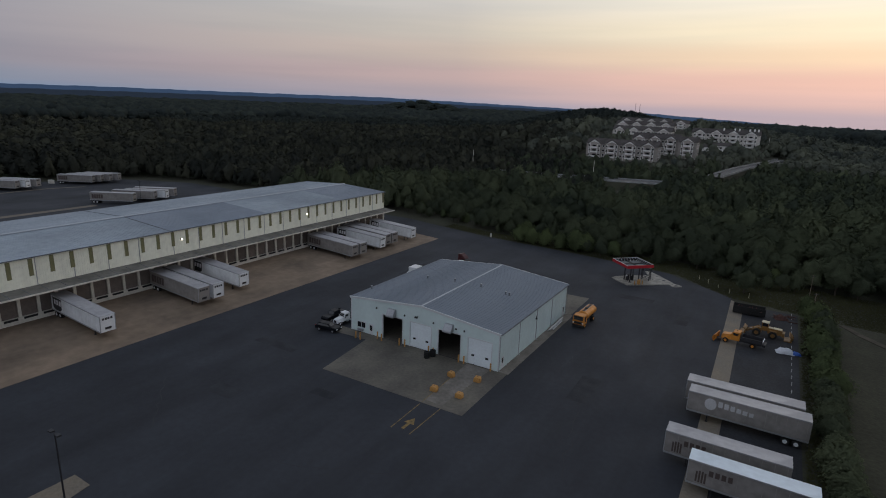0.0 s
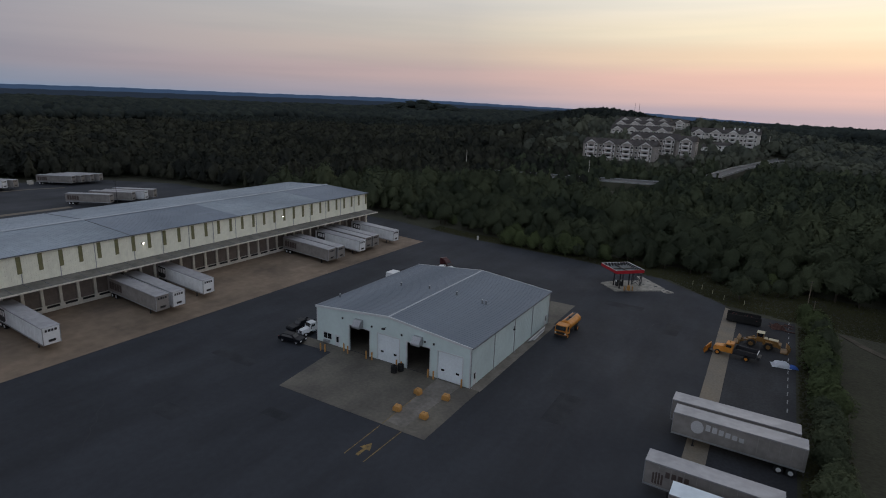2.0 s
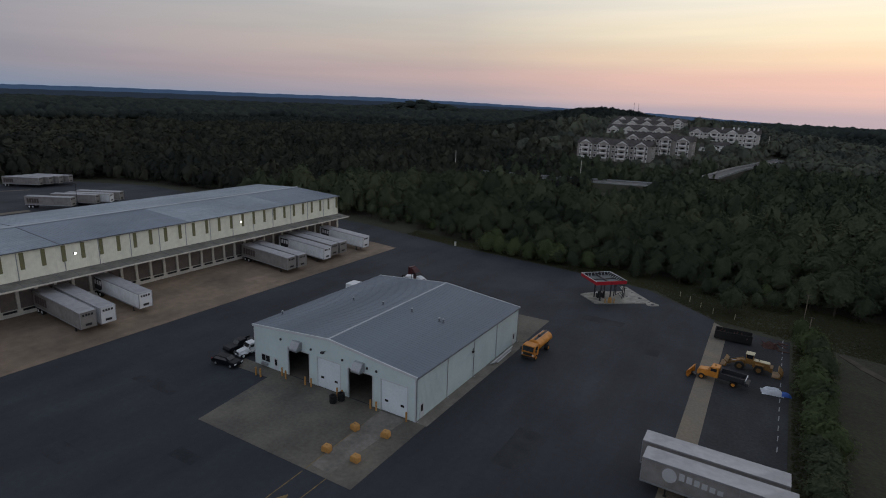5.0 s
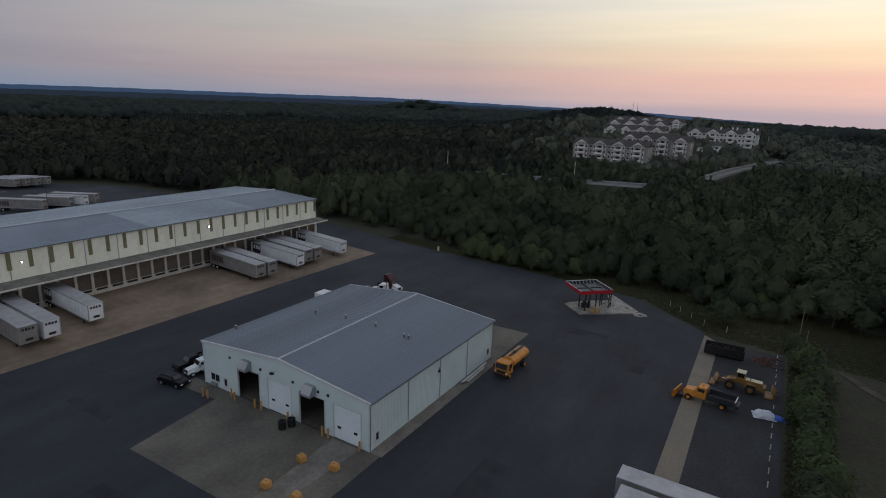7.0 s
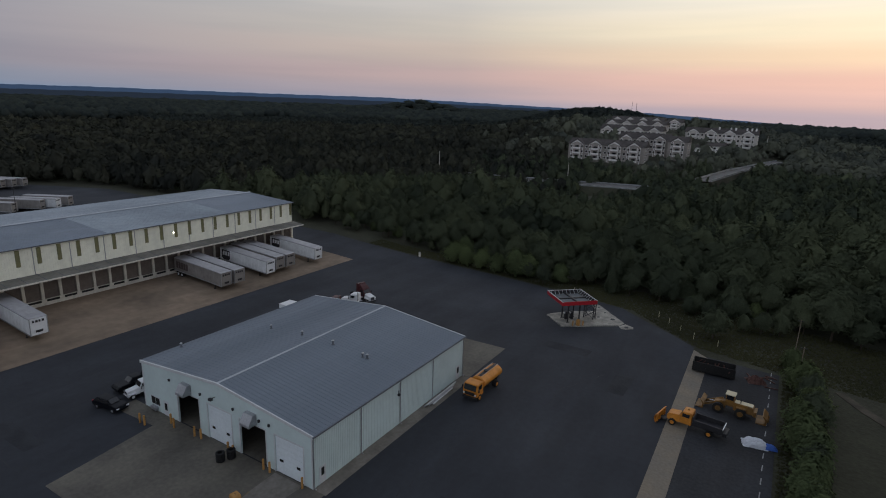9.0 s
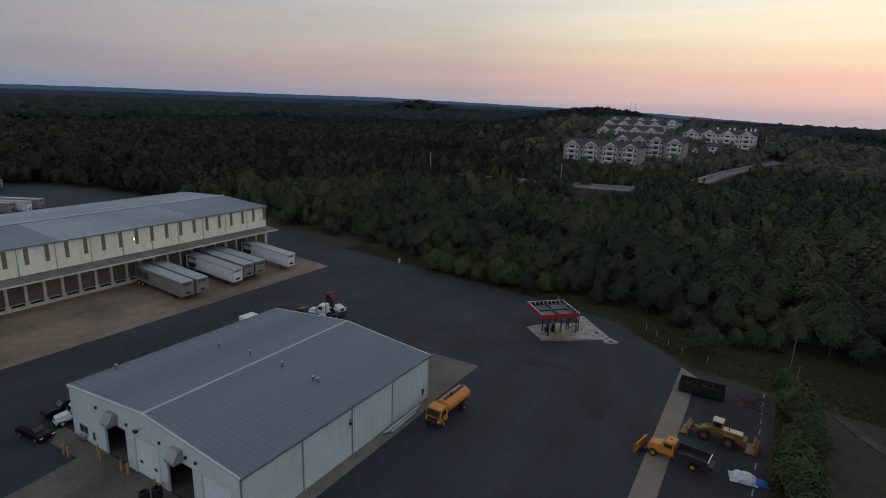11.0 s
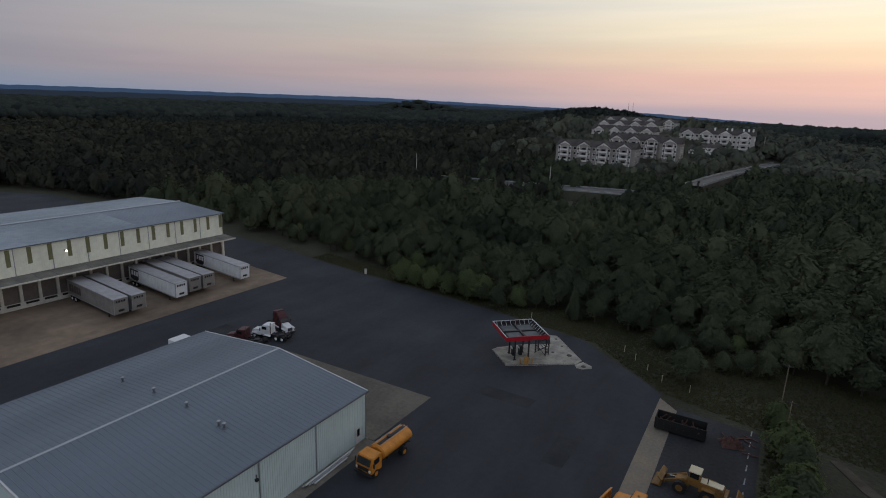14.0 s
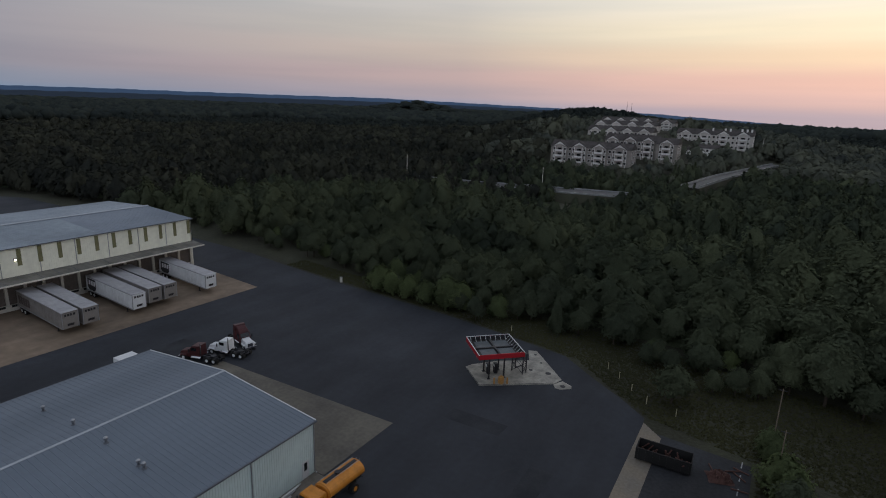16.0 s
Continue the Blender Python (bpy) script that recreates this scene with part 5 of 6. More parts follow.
def tractor(m, hood, cab, label, sleeper=False):
    """A bonneted road tractor, nose at +x."""
    t = thing("truck_tractor", label, "truck", m, "truck tractors")
    part("hood", body_along([(1.3, 0.7), (3.35, 0.65), (3.4, 1.2), (3.2, 1.55), (1.3, 1.85)], 0.95, 0.72, 1.1), hood, t)
    part("grille", box(3.36, 3.43, -0.5, 0.5, 0.75, 1.4, bevel=0.02), CHROME, t)
    part("bumper", box(3.35, 3.55, -1.15, 1.15, 0.45, 0.72, bevel=0.03), CHROME, t)
    c = part("cab", body_along([(-0.6, 0.9), (1.35, 0.9), (1.35, 1.9), (0.95, 2.75), (-0.6, 2.85)], 1.05, 0.95, 1.9), cab, t)
    part("windscreen", prism([(1.36, 1.95), (1.0, 2.65), (1.04, 2.68), (1.4, 1.98)], "y", -0.82, 0.82), GLASS, c)
    for s in (-1, 1):
        bm = box(0.0, 0.95, s * 1.03 - 0.012, s * 1.03 + 0.012, 1.95, 2.5)
        part("side_window", bm, GLASS, c)
        part("fuel_tank", rod((-0.9, s * 0.95, 0.75), (0.9, s * 0.95, 0.75), 0.32, seg=14), CHROME, t)
        part("fender", box(2.0, 3.2, s * 1.0 - 0.2, s * 1.0 + 0.2, 0.95, 1.15, bevel=0.06), hood, t)
        part("mirror", box(1.2, 1.3, s * 1.3 - 0.08, s * 1.3 + 0.08, 1.7, 2.3), STEEL, t)
        wheel_parts(t, 2.6, s * 0.95, 0.5, 0.28, TRWHITE, s)
        for x in (-2.0, -3.3):
            for w in (0.7, 1.02):
                wheel_parts(t, x, s * w, 0.5, 0.27, TRWHITE, s)
        part("mudflap", box(-4.05, -4.02, s * 0.9 - 0.3, s * 0.9 + 0.3, 0.25, 0.9), RUBBER, t)
    part("exhaust_stack", rod((-0.75, 0.85, 1.0), (-0.75, 0.85, 3.4), 0.08, seg=8), CHROME, t)
    if sleeper:
        part("sleeper", body_along([(-1.7, 0.9), (-0.62, 0.9), (-0.62, 3.1), (-0.9, 3.75), (-1.7, 3.75)], 1.1, 1.0, 2.6), cab, t)
        part("roof_fairing", body_along([(-0.6, 2.86), (0.9, 2.78), (0.2, 3.3), (-0.6, 3.7)], 0.95, 0.8, 3.0), cab, t)
        part("fairing_mark", box(-1.72, -1.705, -0.35, 0.35, 2.6, 3.2), LOGO_WHITE, t)
    bm = box(-4.2, 1.4, -0.45, -0.33, 0.7, 0.95)
    box(-4.2, 1.4, 0.33, 0.45, 0.7, 0.95, bm)
    for x in (-4.1, -3.3, -2.0, -1.0, 0.5):
        box(x - 0.08, x + 0.08, -0.33, 0.33, 0.72, 0.9, bm)
    part("frame", bm, STEEL, t)
    part("fifth_wheel", rod((-2.65, 0, 0.95), (-2.65, 0, 1.08), 0.48, seg=16), STEEL, t)
    return t


def at(x, y, deg):
    return Matrix.Translation((x, y, 0.03)) @ Matrix.Rotation(radians(deg), 4, "Z")


tractor(at(-33.6, 1.9, -100) @ Matrix.Scale(0.76, 4), WHITEPAINT, WHITEPAINT, "white day-cab truck tractor beside the shop")
tractor(at(-33.0, 46.2, 195) @ Matrix.Scale(0.92, 4), WHITEPAINT, WHITEPAINT, "white day-cab truck tractor behind the shop")
tractor(at(-34.1, 50.0, -16) @ Matrix.Scale(0.9, 4), WHITEPAINT, REDPAINT, "truck tractor with maroon sleeper and white hood", True)
tractor(at(-34.8, 42.4, 198) @ Matrix.Scale(0.92, 4), REDPAINT, REDPAINT, "dark maroon truck tractor behind the shop")


def pickup(m):
    t = thing("pickup_truck", "black pickup truck parked beside the shop", "truck", m)
    part("body", body_along([(-2.7, 0.45), (2.6, 0.45), (2.65, 0.85), (2.4, 1.1), (0.9, 1.18), (-2.7, 1.12)], 0.96, 0.93, 1.0), CARBLACK, t)
    c = part("cabin", body_along([(0.95, 1.15), (0.4, 1.75), (-0.9, 1.78), (-1.05, 1.15)], 0.9, 0.72, 1.4), CARBLACK, t)
    part("windscreen", prism([(0.93, 1.2), (0.44, 1.7), (0.47, 1.73), (0.97, 1.22)], "y", -0.65, 0.65), GLASS, c)
    bm = box(-2.6, -1.1, -0.8, 0.8, 1.1, 1.125)
    part("bed_floor", bm, STEEL, t)
    for s in (-1, 1):
        part("bed_side", box(-2.68, -1.08, s * 0.88 - 0.05, s * 0.88 + 0.05, 1.12, 1.3, bevel=0.02), CARBLACK, t)
        for x in (-1.7, 1.75):
            wheel_parts(t, x, s * 0.86, 0.38, 0.25, GALV, s)
    return t


pickup(at(-36.6, 1.9, -93))


def tanker(m):
    t = thing("tanker_truck", "orange water tanker truck parked by the shop", "truck", m)
    c = part("cab", body_along([(2.0, 0.75), (3.85, 0.75), (3.9, 1.6), (3.6, 2.55), (2.0, 2.6)], 1.15, 1.08, 1.7), ORANGE, t)
    part("windscreen", prism([(3.93, 1.68), (3.68, 2.42), (3.72, 2.44), (3.97, 1.7)], "y", -0.95, 0.95), GLASS, c)
    part("grille", box(3.86, 3.95, -0.8, 0.8, 0.95, 1.4, bevel=0.02), STEEL, c)
    for s in (-1, 1):
        part("side_window", box(2.5, 3.4, s * 1.13 - 0.015, s * 1.13 + 0.015, 1.7, 2.35), GLASS, c)
        part("headlight", box(3.86, 3.98, s * 0.93 - 0.12, s * 0.93 + 0.12, 1.0, 1.25), LOGO_WHITE, c)
        part("mirror", box(3.6, 3.7, s * 1.35 - 0.1, s * 1.35 + 0.1, 1.6, 2.1), STEEL, c)
        wheel_parts(t, 3.0, s * 1.0, 0.5, 0.3, ORANGE, s)
        for w in (0.72, 1.03):
            wheel_parts(t, -2.1, s * w, 0.5, 0.28, ORANGE, s)
        part("walkway_rail", rod((-3.4, s * 0.45, 2.95), (1.4, s * 0.45, 2.95), 0.03, seg=6), GALV, t)
    part("bumper", box(3.9, 4.1, -1.15, 1.15, 0.5, 0.75, bevel=0.03), STEEL, t)
    bm = bmesh.new()
    seg = 22
    for x, k in ((-3.75, 0.8), (-3.6, 1.0), (1.5, 1.0), (1.65, 0.8)):
        for i in range(seg):
            a = i / seg * 6.2832
            bm.verts.new((x, 1.15 * k * math.cos(a), 1.95 + 0.85 * k * math.sin(a)))
    bm.verts.ensure_lookup_table()
    v = bm.verts[:]
    for j in range(3):
        for i in range(seg):
            n = (i + 1) % seg
            bm.faces.new((v[j * seg + i], v[j * seg + n], v[(j + 1) * seg + n], v[(j + 1) * seg + i]))
    bm.faces.new(v[:seg]), bm.faces.new(v[3 * seg:])
    bmesh.ops.recalc_face_normals(bm, faces=bm.faces[:])
    tank = part("tank", bm, ORANGE, t, "orange oval water tank")
    part("walkway", box(-3.4, 1.3, -0.22, 0.22, 2.8, 2.84), STEEL, tank)
    part("hatch", rod((-0.6, 0, 2.86), (-0.6, 0, 3.02), 0.3, seg=14), STEEL, tank)
    for x in (-2.6, 0.6):
        part("saddle", box(x - 0.1, x + 0.1, -0.9, 0.9, 0.95, 1.25), STEEL, t)
    bm = box(-3.8, 3.6, -0.5, -0.36, 0.7, 0.98)
    box(-3.8, 3.6, 0.36, 0.5, 0.7, 0.98, bm)
    for x in (-3.7, -2.1, 0, 2.2, 3.5):
        box(x - 0.08, x + 0.08, -0.36, 0.36, 0.72, 0.92, bm)
    part("frame", bm, STEEL, t)
    bm = rod((-3.85, -0.7, 0.7), (-3.85, 0.7, 0.7), 0.06, seg=8)
    part("spray_bar", bm, STEEL, t)
    bm = bmesh.new()
    for s in (-0.2, 0.2):
        rod((-3.9, s, 0.8), (-3.8, s, 2.8), 0.025, bm, 6)
    for k in range(6):
        rod((-3.88, -0.2, 1.0 + 0.3 * k), (-3.88, 0.2, 1.0 + 0.3 * k), 0.02, bm, 6)
    part("ladder", bm, GALV, t)


tanker(at(4.9, 29.8, -92))


def loader(m):
    t = thing("wheel_loader", "yellow articulated wheel loader in the storage yard", "loader", m)
    for x in (1.5, -1.6):
        for s in (-1, 1):
            w = part("wheel", rod((x, s * 1.05 - 0.28, 0.8), (x, s * 1.05 + 0.28, 0.8), 0.8, seg=20), RUBBER, t)
            part("rim", rod((x, s * 1.34, 0.8), (x, s * 1.36, 0.8), 0.42, seg=14), CATYELLOW, w)
    part("engine_hood", body_along([(-3.3, 0.9), (-0.5, 0.9), (-0.5, 2.1), (-3.2, 2.0)], 0.75, 0.68, 1.6), CATYELLOW, t)
    part("hood_cover", box(-3.1, -0.6, -0.55, 0.55, 2.08, 2.16, bevel=0.02), CABTOP, t)
    part("counterweight", box(-3.7, -3.25, -0.9, 0.9, 0.8, 1.6, bevel=0.06), CATYELLOW, t)
    c = part("cab", box(-0.5, 0.7, -0.65, 0.65, 1.3, 2.3, bevel=0.04), CATYELLOW, t)
    part("cab_glass", box(-0.42, 0.62, -0.58, 0.58, 2.3, 3.05), GLASS, c)
    for x in (-0.46, 0.66):
        for s in (-0.61, 0.61):
            part("cab_post", box(x - 0.05, x + 0.05, s - 0.05, s + 0.05, 2.28, 3.1), CATYELLOW, c)
    part("cab_roof", box(-0.6, 0.8, -0.75, 0.75, 3.1, 3.25, bevel=0.04), CABTOP, c)
    part("front_frame", body_along([(0.6, 0.7), (2.4, 0.7), (2.2, 1.5), (1.0, 1.8), (0.6, 1.6)], 0.6, 0.5, 1.2), CATYELLOW, t)
    for s in (-1, 1):
        part("lift_arm", prism([(1.0, 1.75), (1.2, 1.95), (3.6, 0.75), (3.6, 0.45), (3.3, 0.5)], "y", s * 0.62 - 0.09, s * 0.62 + 0.09), CATYELLOW, t)
        part("hydraulic_ram", rod((0.9, s * 0.45, 1.2), (3.0, s * 0.45, 0.95), 0.07, seg=8), CHROME, t)
        part("fender", box(-2.3, -0.9, s * 1.05 - 0.3, s * 1.05 + 0.3, 1.68, 1.76), CATYELLOW, t)
    part("bucket", prism([(3.6, 0.1), (4.7, 0.05), (4.72, 0.12), (3.8, 0.3), (3.7, 0.9), (4.1, 1.35), (4.0, 1.4), (3.5, 1.0)], "y", -1.4, 1.4), CATYELLOW, t)
    part("exhaust", rod((-1.4, 0.35, 2.0), (-1.4, 0.35, 2.9), 0.06, seg=8), STEEL, t)


loader(at(36.25, 44.2, 176) @ Matrix.Scale(0.9, 4))


def blade(m, label):
    t = thing("snow_plow", label, "plow", m)
    pts = [(0.35 * math.cos(a) - 0.1, 0.62 + 0.62 * math.sin(a)) for a in [(-0.5 + i / 8) * math.pi for i in range(9)]]
    part("moldboard", prism(pts + [(x - 0.06, z) for x, z in pts[::-1]], "y", -1.5, 1.5), ORANGE, t)
    for y in (-1.2, -0.4, 0.4, 1.2):
        part("rib", box(-0.2, 0.12, y - 0.04, y + 0.04, 0.15, 1.1), ORANGE, t)
    part("cutting_edge", box(-0.18, -0.1, -1.5, 1.5, 0.0, 0.16), STEEL, t)
    part("push_frame", box(-0.9, -0.1, -0.4, 0.4, 0.3, 0.42), STEEL, t)


def plow_truck(m):
    t = thing("plow_truck", "orange snow plow truck with dark dump bed", "truck", m)
    part("hood", body_along([(1.0, 0.7), (2.7, 0.7), (2.75, 1.3), (2.5, 1.6), (1.0, 1.8)], 0.95, 0.8, 1.2), ORANGE, t)
    c = part("cab", body_along([(-0.6, 0.8), (1.0, 0.8), (1.0, 1.8), (0.7, 2.55), (-0.6, 2.6)], 1.05, 0.95, 1.8), ORANGE, t)
    part("windscreen", prism([(1.02, 1.85), (0.74, 2.48), (0.78, 2.5), (1.06, 1.87)], "y", -0.8, 0.8), GLASS, c)
    part("beacon", rod((0.1, 0, 2.6), (0.1, 0, 2.82), 0.12, seg=10), SAFETY, c)
    bm = box(-4.6, -0.75, -1.2, 1.2, 1.15, 1.25)
    box(-4.6, -0.75, -1.2, -1.1, 1.25, 1.95, bm)
    box(-4.6, -0.75, 1.1, 1.2, 1.25, 1.95, bm)
    box(-0.85, -0.75, -1.1, 1.1, 1.25, 2.2, bm)
    box(-4.6, -4.5, -1.1, 1.1, 1.25, 1.8, bm)
    part("dump_bed", bm, STEEL, t, "dark steel dump bed")
    part("spreader", box(-5.2, -4.65, -1.0, 1.0, 0.8, 1.3, bevel=0.03), STEEL, t)
    part("pale_tailgate_bar", box(-4.72, -4.62, -1.15, 1.15, 1.8, 1.95), LOGO_WHITE, t)
    part("frame", box(-4.4, 2.6, -0.45, 0.45, 0.65, 0.95), STEEL, t)
    for s in (-1, 1):
        part("side_window", box(-0.3, 0.65, s * 1.0 - 0.02, s * 1.0 + 0.06, 1.85, 2.35), GLASS, c)
        wheel_parts(t, 1.9, s * 0.98, 0.5, 0.3, ORANGE, s)
        for w in (0.7, 1.02):
            wheel_parts(t, -3.0, s * w, 0.5, 0.27, ORANGE, s)


plow_truck(at(31.9, 36.8, 174) @ Matrix.Scale(0.93, 4))
blade(at(28.4, 36.9, 168), "orange snow plow blade before the plow truck")
t = thing("loader_bucket", "spare yellow loader bucket on the ground", "bucket", at(40.3, 44.3, 178) @ Matrix.Scale(0.85, 4))
part("shell", prism([(-0.7, 0.0), (0.8, 0.0), (0.82, 0.08), (-0.4, 0.25), (-0.5, 0.9), (0.0, 1.5), (-0.12, 1.55), (-0.75, 0.95)], "y", -1.5, 1.5), CATYELLOW, t)
for y in (-0.6, 0.6):
    part("hook", box(-0.95, -0.65, y - 0.08, y + 0.08, 0.3, 0.9), CATYELLOW, t)

t = thing("roll_off_container", "black open-top roll-off waste container", "container", Matrix.Translation((32.85, 56.3, 0.035)) @ Matrix.Rotation(radians(2), 4, "Z"))
for y0, y1 in ((-1.2, -1.1), (1.1, 1.2)):
    part("side", box(-3.1, 3.1, y0, y1, 0.25, 1.75), RUBBER, t)
for x0, x1 in ((-3.1, -3.0), (3.0, 3.1)):
    part("end", box(x0, x1, -1.1, 1.1, 0.25, 1.75), RUBBER, t)
part("bottom", box(-3.0, 3.0, -1.1, 1.1, 0.25, 0.35), RUBBER, t)
for x in np.linspace(-2.8, 2.8, 8):
    part("side_rib", box(float(x) - 0.05, float(x) + 0.05, -1.28, -1.2, 0.25, 1.7), RUBBER, t)
for y in (-0.5, 0.5):
    part("skid", box(-3.0, 3.0, y - 0.08, y + 0.08, 0.0, 0.25), STEEL, t)
bm = bmesh.new()
for i in range(26):
    x, y = wob.uniform(-2.7, 2.7), wob.uniform(-0.9, 0.9)
    rod((x, y, 0.35 + wob.random() * 0.3), (x + wob.uniform(-0.8, 0.8), y + wob.uniform(-0.4, 0.4), 1.1 + wob.random() * 0.5), 0.09, bm, 5)
tagged(part("rubbish", bm, RUST, t, "mixed scrap and rubbish"), kind="stuff")


def heap(name, material, label, category, w, d, h, m, seed, rough=0.35, parent=None):
    r = random.Random(seed)
    bm = bmesh.new()
    n = 15
    vs = {}
    for i in range(n):
        for j in range(n):
            u, v = i / (n - 1) * 2 - 1, j / (n - 1) * 2 - 1
            k = max(0.0, 1 - (abs(u) ** 2.4 + abs(v) ** 2.4))
            vs[i, j] = bm.verts.new((u * w / 2 * (1 + 0.1 * r.random()), v * d / 2 * (1 + 0.1 * r.random()), 0.02 + h * k ** 0.6 * (1 - rough * r.random())))
    for i in range(n - 1):
        for j in range(n - 1):
            bm.faces.new((vs[i, j], vs[i + 1, j], vs[i + 1, j + 1], vs[i, j + 1]))
    if parent is not None:
        ob = part(name, bm, material, parent, label)
        ob.matrix_basis = m
        return ob
    return single(name, bm, material, label, category, m)


# A heap under two tarpaulins; nothing is modelled beneath them.
t = thing("covered_boat", "heap under white and blue tarpaulins", "tarpaulin", at(40.3, 37.4, 10) @ Matrix.Scale(0.82, 4))
heap("white_sheet", TARPW, "", "", 3.4, 2.4, 1.1, Matrix.Translation((-0.6, 0, 0)), 4, 0.3, t)
heap("blue_sheet", TARPB, "", "", 2.2, 1.5, 0.6, Matrix.Translation((1.3, -0.2, 0)), 5, 0.3, t)
heap("scrap_metal", RUST, "rusty reddish scrap heap at the yard corner", "scrap", 2.6, 2.2, 1.0, at(38.9, 57.0, 20), 8, 0.7)
for k in range(5):
    r = random.Random(20 + k)
    x, y = 37.2 + r.random() * 4, 55 + r.random() * 5
    single("scrap_beam", box(-0.9, 0.9, -0.06, 0.06, 0, 0.14), RUST, "rusty beam lying by the scrap heap", "beam", at(x, y, r.uniform(0, 180)), "scrap beams")

# ---- fuel island ----
sheet("pavement", [(1.1, 64.7), (5.8, 60.4), (14.9, 67.5), (15.4, 69.4), (8.2, 77.0), (6.9, 76.4), (8.6, 72.8), (4.6, 69.8), (1.5, 66.0)], 0.1, PADCON, "pale concrete fuel island pad", "pavement", 0.14)
sheet("pavement", [(14.9, 67.3), (15.5, 66.4), (16.4, 66.4), (17.6, 67.6), (17.4, 68.3), (15.7, 69.1)], 0.06, PADCON, "small pale concrete tab with a vault", "pavement", 0.1)
for x, y, r in ((12.95, 70.1, 0.45), (8.6, 75.4, 0.25), (10.2, 69.7, 0.3), (10.6, 73.0, 0.22), (16.3, 67.4, 0.4)):
    single("manhole_cover", rod((0, 0, 0), (0, 0, 0.03), r, seg=18), STEEL, "dark round tank cover in the pad", "cover", Matrix.Translation((x, y, 0.1)), "tank covers")


# Added black strips draw the dark curb line on the pad's front edges.
for (xa, ya), (xb, yb) in (((5.75, 60.52), (14.7, 67.55)), ((1.5, 64.35), (5.65, 60.6))):
    d = math.hypot(xb - xa, yb - ya)
    single("drain_channel", box(0, d, -0.05, 0.05, 0, 0.02), STEEL, "dark narrow strip drawn along the front edge of the fuel pad", "drain", Matrix.Translation((xa, ya, 0.1)) @ Matrix.Rotation(math.atan2(yb - ya, xb - xa), 4, "Z"), "drain channels")


def fuel_canopy():
    t = thing("fuel_canopy", "red open-topped fuel canopy on dark steel legs", "canopy", Matrix.Translation((5.85, 65.0, 0.1)) @ Matrix.Rotation(radians(-45), 4, "Z"))
    A, B, z0, z1 = 3.55, 3.6, 4.25, 4.95
    for x0, x1, y0, y1 in ((-A, A, -B, -B + 0.1), (-A, A, B - 0.1, B), (-A, -A + 0.1, -B + 0.1, B - 0.1), (A - 0.1, A, -B + 0.1, B - 0.1)):
        f = part("fascia", box(x0, x1, y0, y1, z0, z1), CANRED, t)
        part("top_edge", box(x0 - 0.01, x1 + 0.01, y0 - 0.01, y1 + 0.01, z1, z1 + 0.05), CANRED if x0 > 0 else TRIM, f)
    # Added dark sheets give the darkness behind the struts, where it is open.
    for x0, x1, y0, y1 in ((-A + 0.12, A - 0.12, B - 0.16, B - 0.104), (-A + 0.104, -A + 0.16, -B + 0.12, B - 0.17), (A - 0.16, A - 0.104, -B + 0.12, B - 0.17), (-A + 0.17, A - 0.17, -B + 0.104, -B + 0.16)):
        part("inner_panel", box(x0, x1, y0, y1, z0 + 0.1, z1 - 0.02), STEEL, t)
    # Near-black deck, seen as a dark gap round the panels.
    part("deck", box(-A + 0.13, A - 0.13, -B + 0.13, B - 0.13, z0 + 0.02, z0 + 0.09), CANTOP, t)
    for px in (-1, 1):
        for py in (-1, 1):
            part("deck_panel", box(min(px * 0.3, px * (A - 0.95)), max(px * 0.3, px * (A - 0.95)), min(py * 0.3, py * (B - 0.95)), max(py * 0.3, py * (B - 0.95)), z0 + 0.095, z0 + 0.16), CANPANEL, t)
    part("beam", box(-A + 0.17, A - 0.17, -0.14, 0.14, z0 + 0.09, z0 + 0.36), STEEL, t)
    part("beam", box(-0.14, 0.14, -B + 0.17, B - 0.17, z0 + 0.09, z0 + 0.34), STEEL, t)
    for i in range(8):
        u = -A + 0.6 + i * 0.82
        part("fascia_strut", rod((u, B - 0.18, z1), (u, B - 0.75, z0 + 0.1), 0.04, seg=6), TRIM, t)
        part("fascia_strut", rod((-A + 0.18, u, z1), (-A + 0.75, u, z0 + 0.1), 0.04, seg=6), TRIM, t)
    for cx, cy in ((1.4, 1.2), (-1.2, -1.2), (-1.2, 1.2), (1.4, -1.2)):
        part("leg", box(cx - 0.1, cx + 0.1, cy - 0.1, cy + 0.1, 0, z0 + 0.03), STEEL, t)
        part("base_plate", box(cx - 0.25, cx + 0.25, cy - 0.25, cy + 0.25, 0, 0.04), STEEL, t)


def tank_stand():
    t = thing("steel_stand", "dark braced steel stand behind the fuel canopy", "stand", Matrix.Translation((8.8, 68.1, 0.1)) @ Matrix.Rotation(radians(-10), 4, "Z"))
    c = [(-1.0, -0.5), (1.0, -0.5), (1.0, 0.5), (-1.0, 0.5)]
    for x, y in c:
        part("leg", box(x - 0.06, x + 0.06, y - 0.06, y + 0.06, 0, 3.2), STEEL, t)
    for (xa, ya), (xb, yb) in zip(c, c[1:] + c[:1]):
        for k in range(2):
            part("brace", rod((xa, ya, 0.15 + 1.5 * k), (xb, yb, 1.6 + 1.5 * k), 0.045, seg=6), STEEL, t)
            part("brace", rod((xb, yb, 0.15 + 1.5 * k), (xa, ya, 1.6 + 1.5 * k), 0.045, seg=6), STEEL, t)
        part("rail", rod((xa, ya, 3.15), (xb, yb, 3.15), 0.06, seg=6), STEEL, t)
    part("platform", box(-1.1, 1.1, -0.6, 0.6, 3.2, 3.26), STEEL, t)


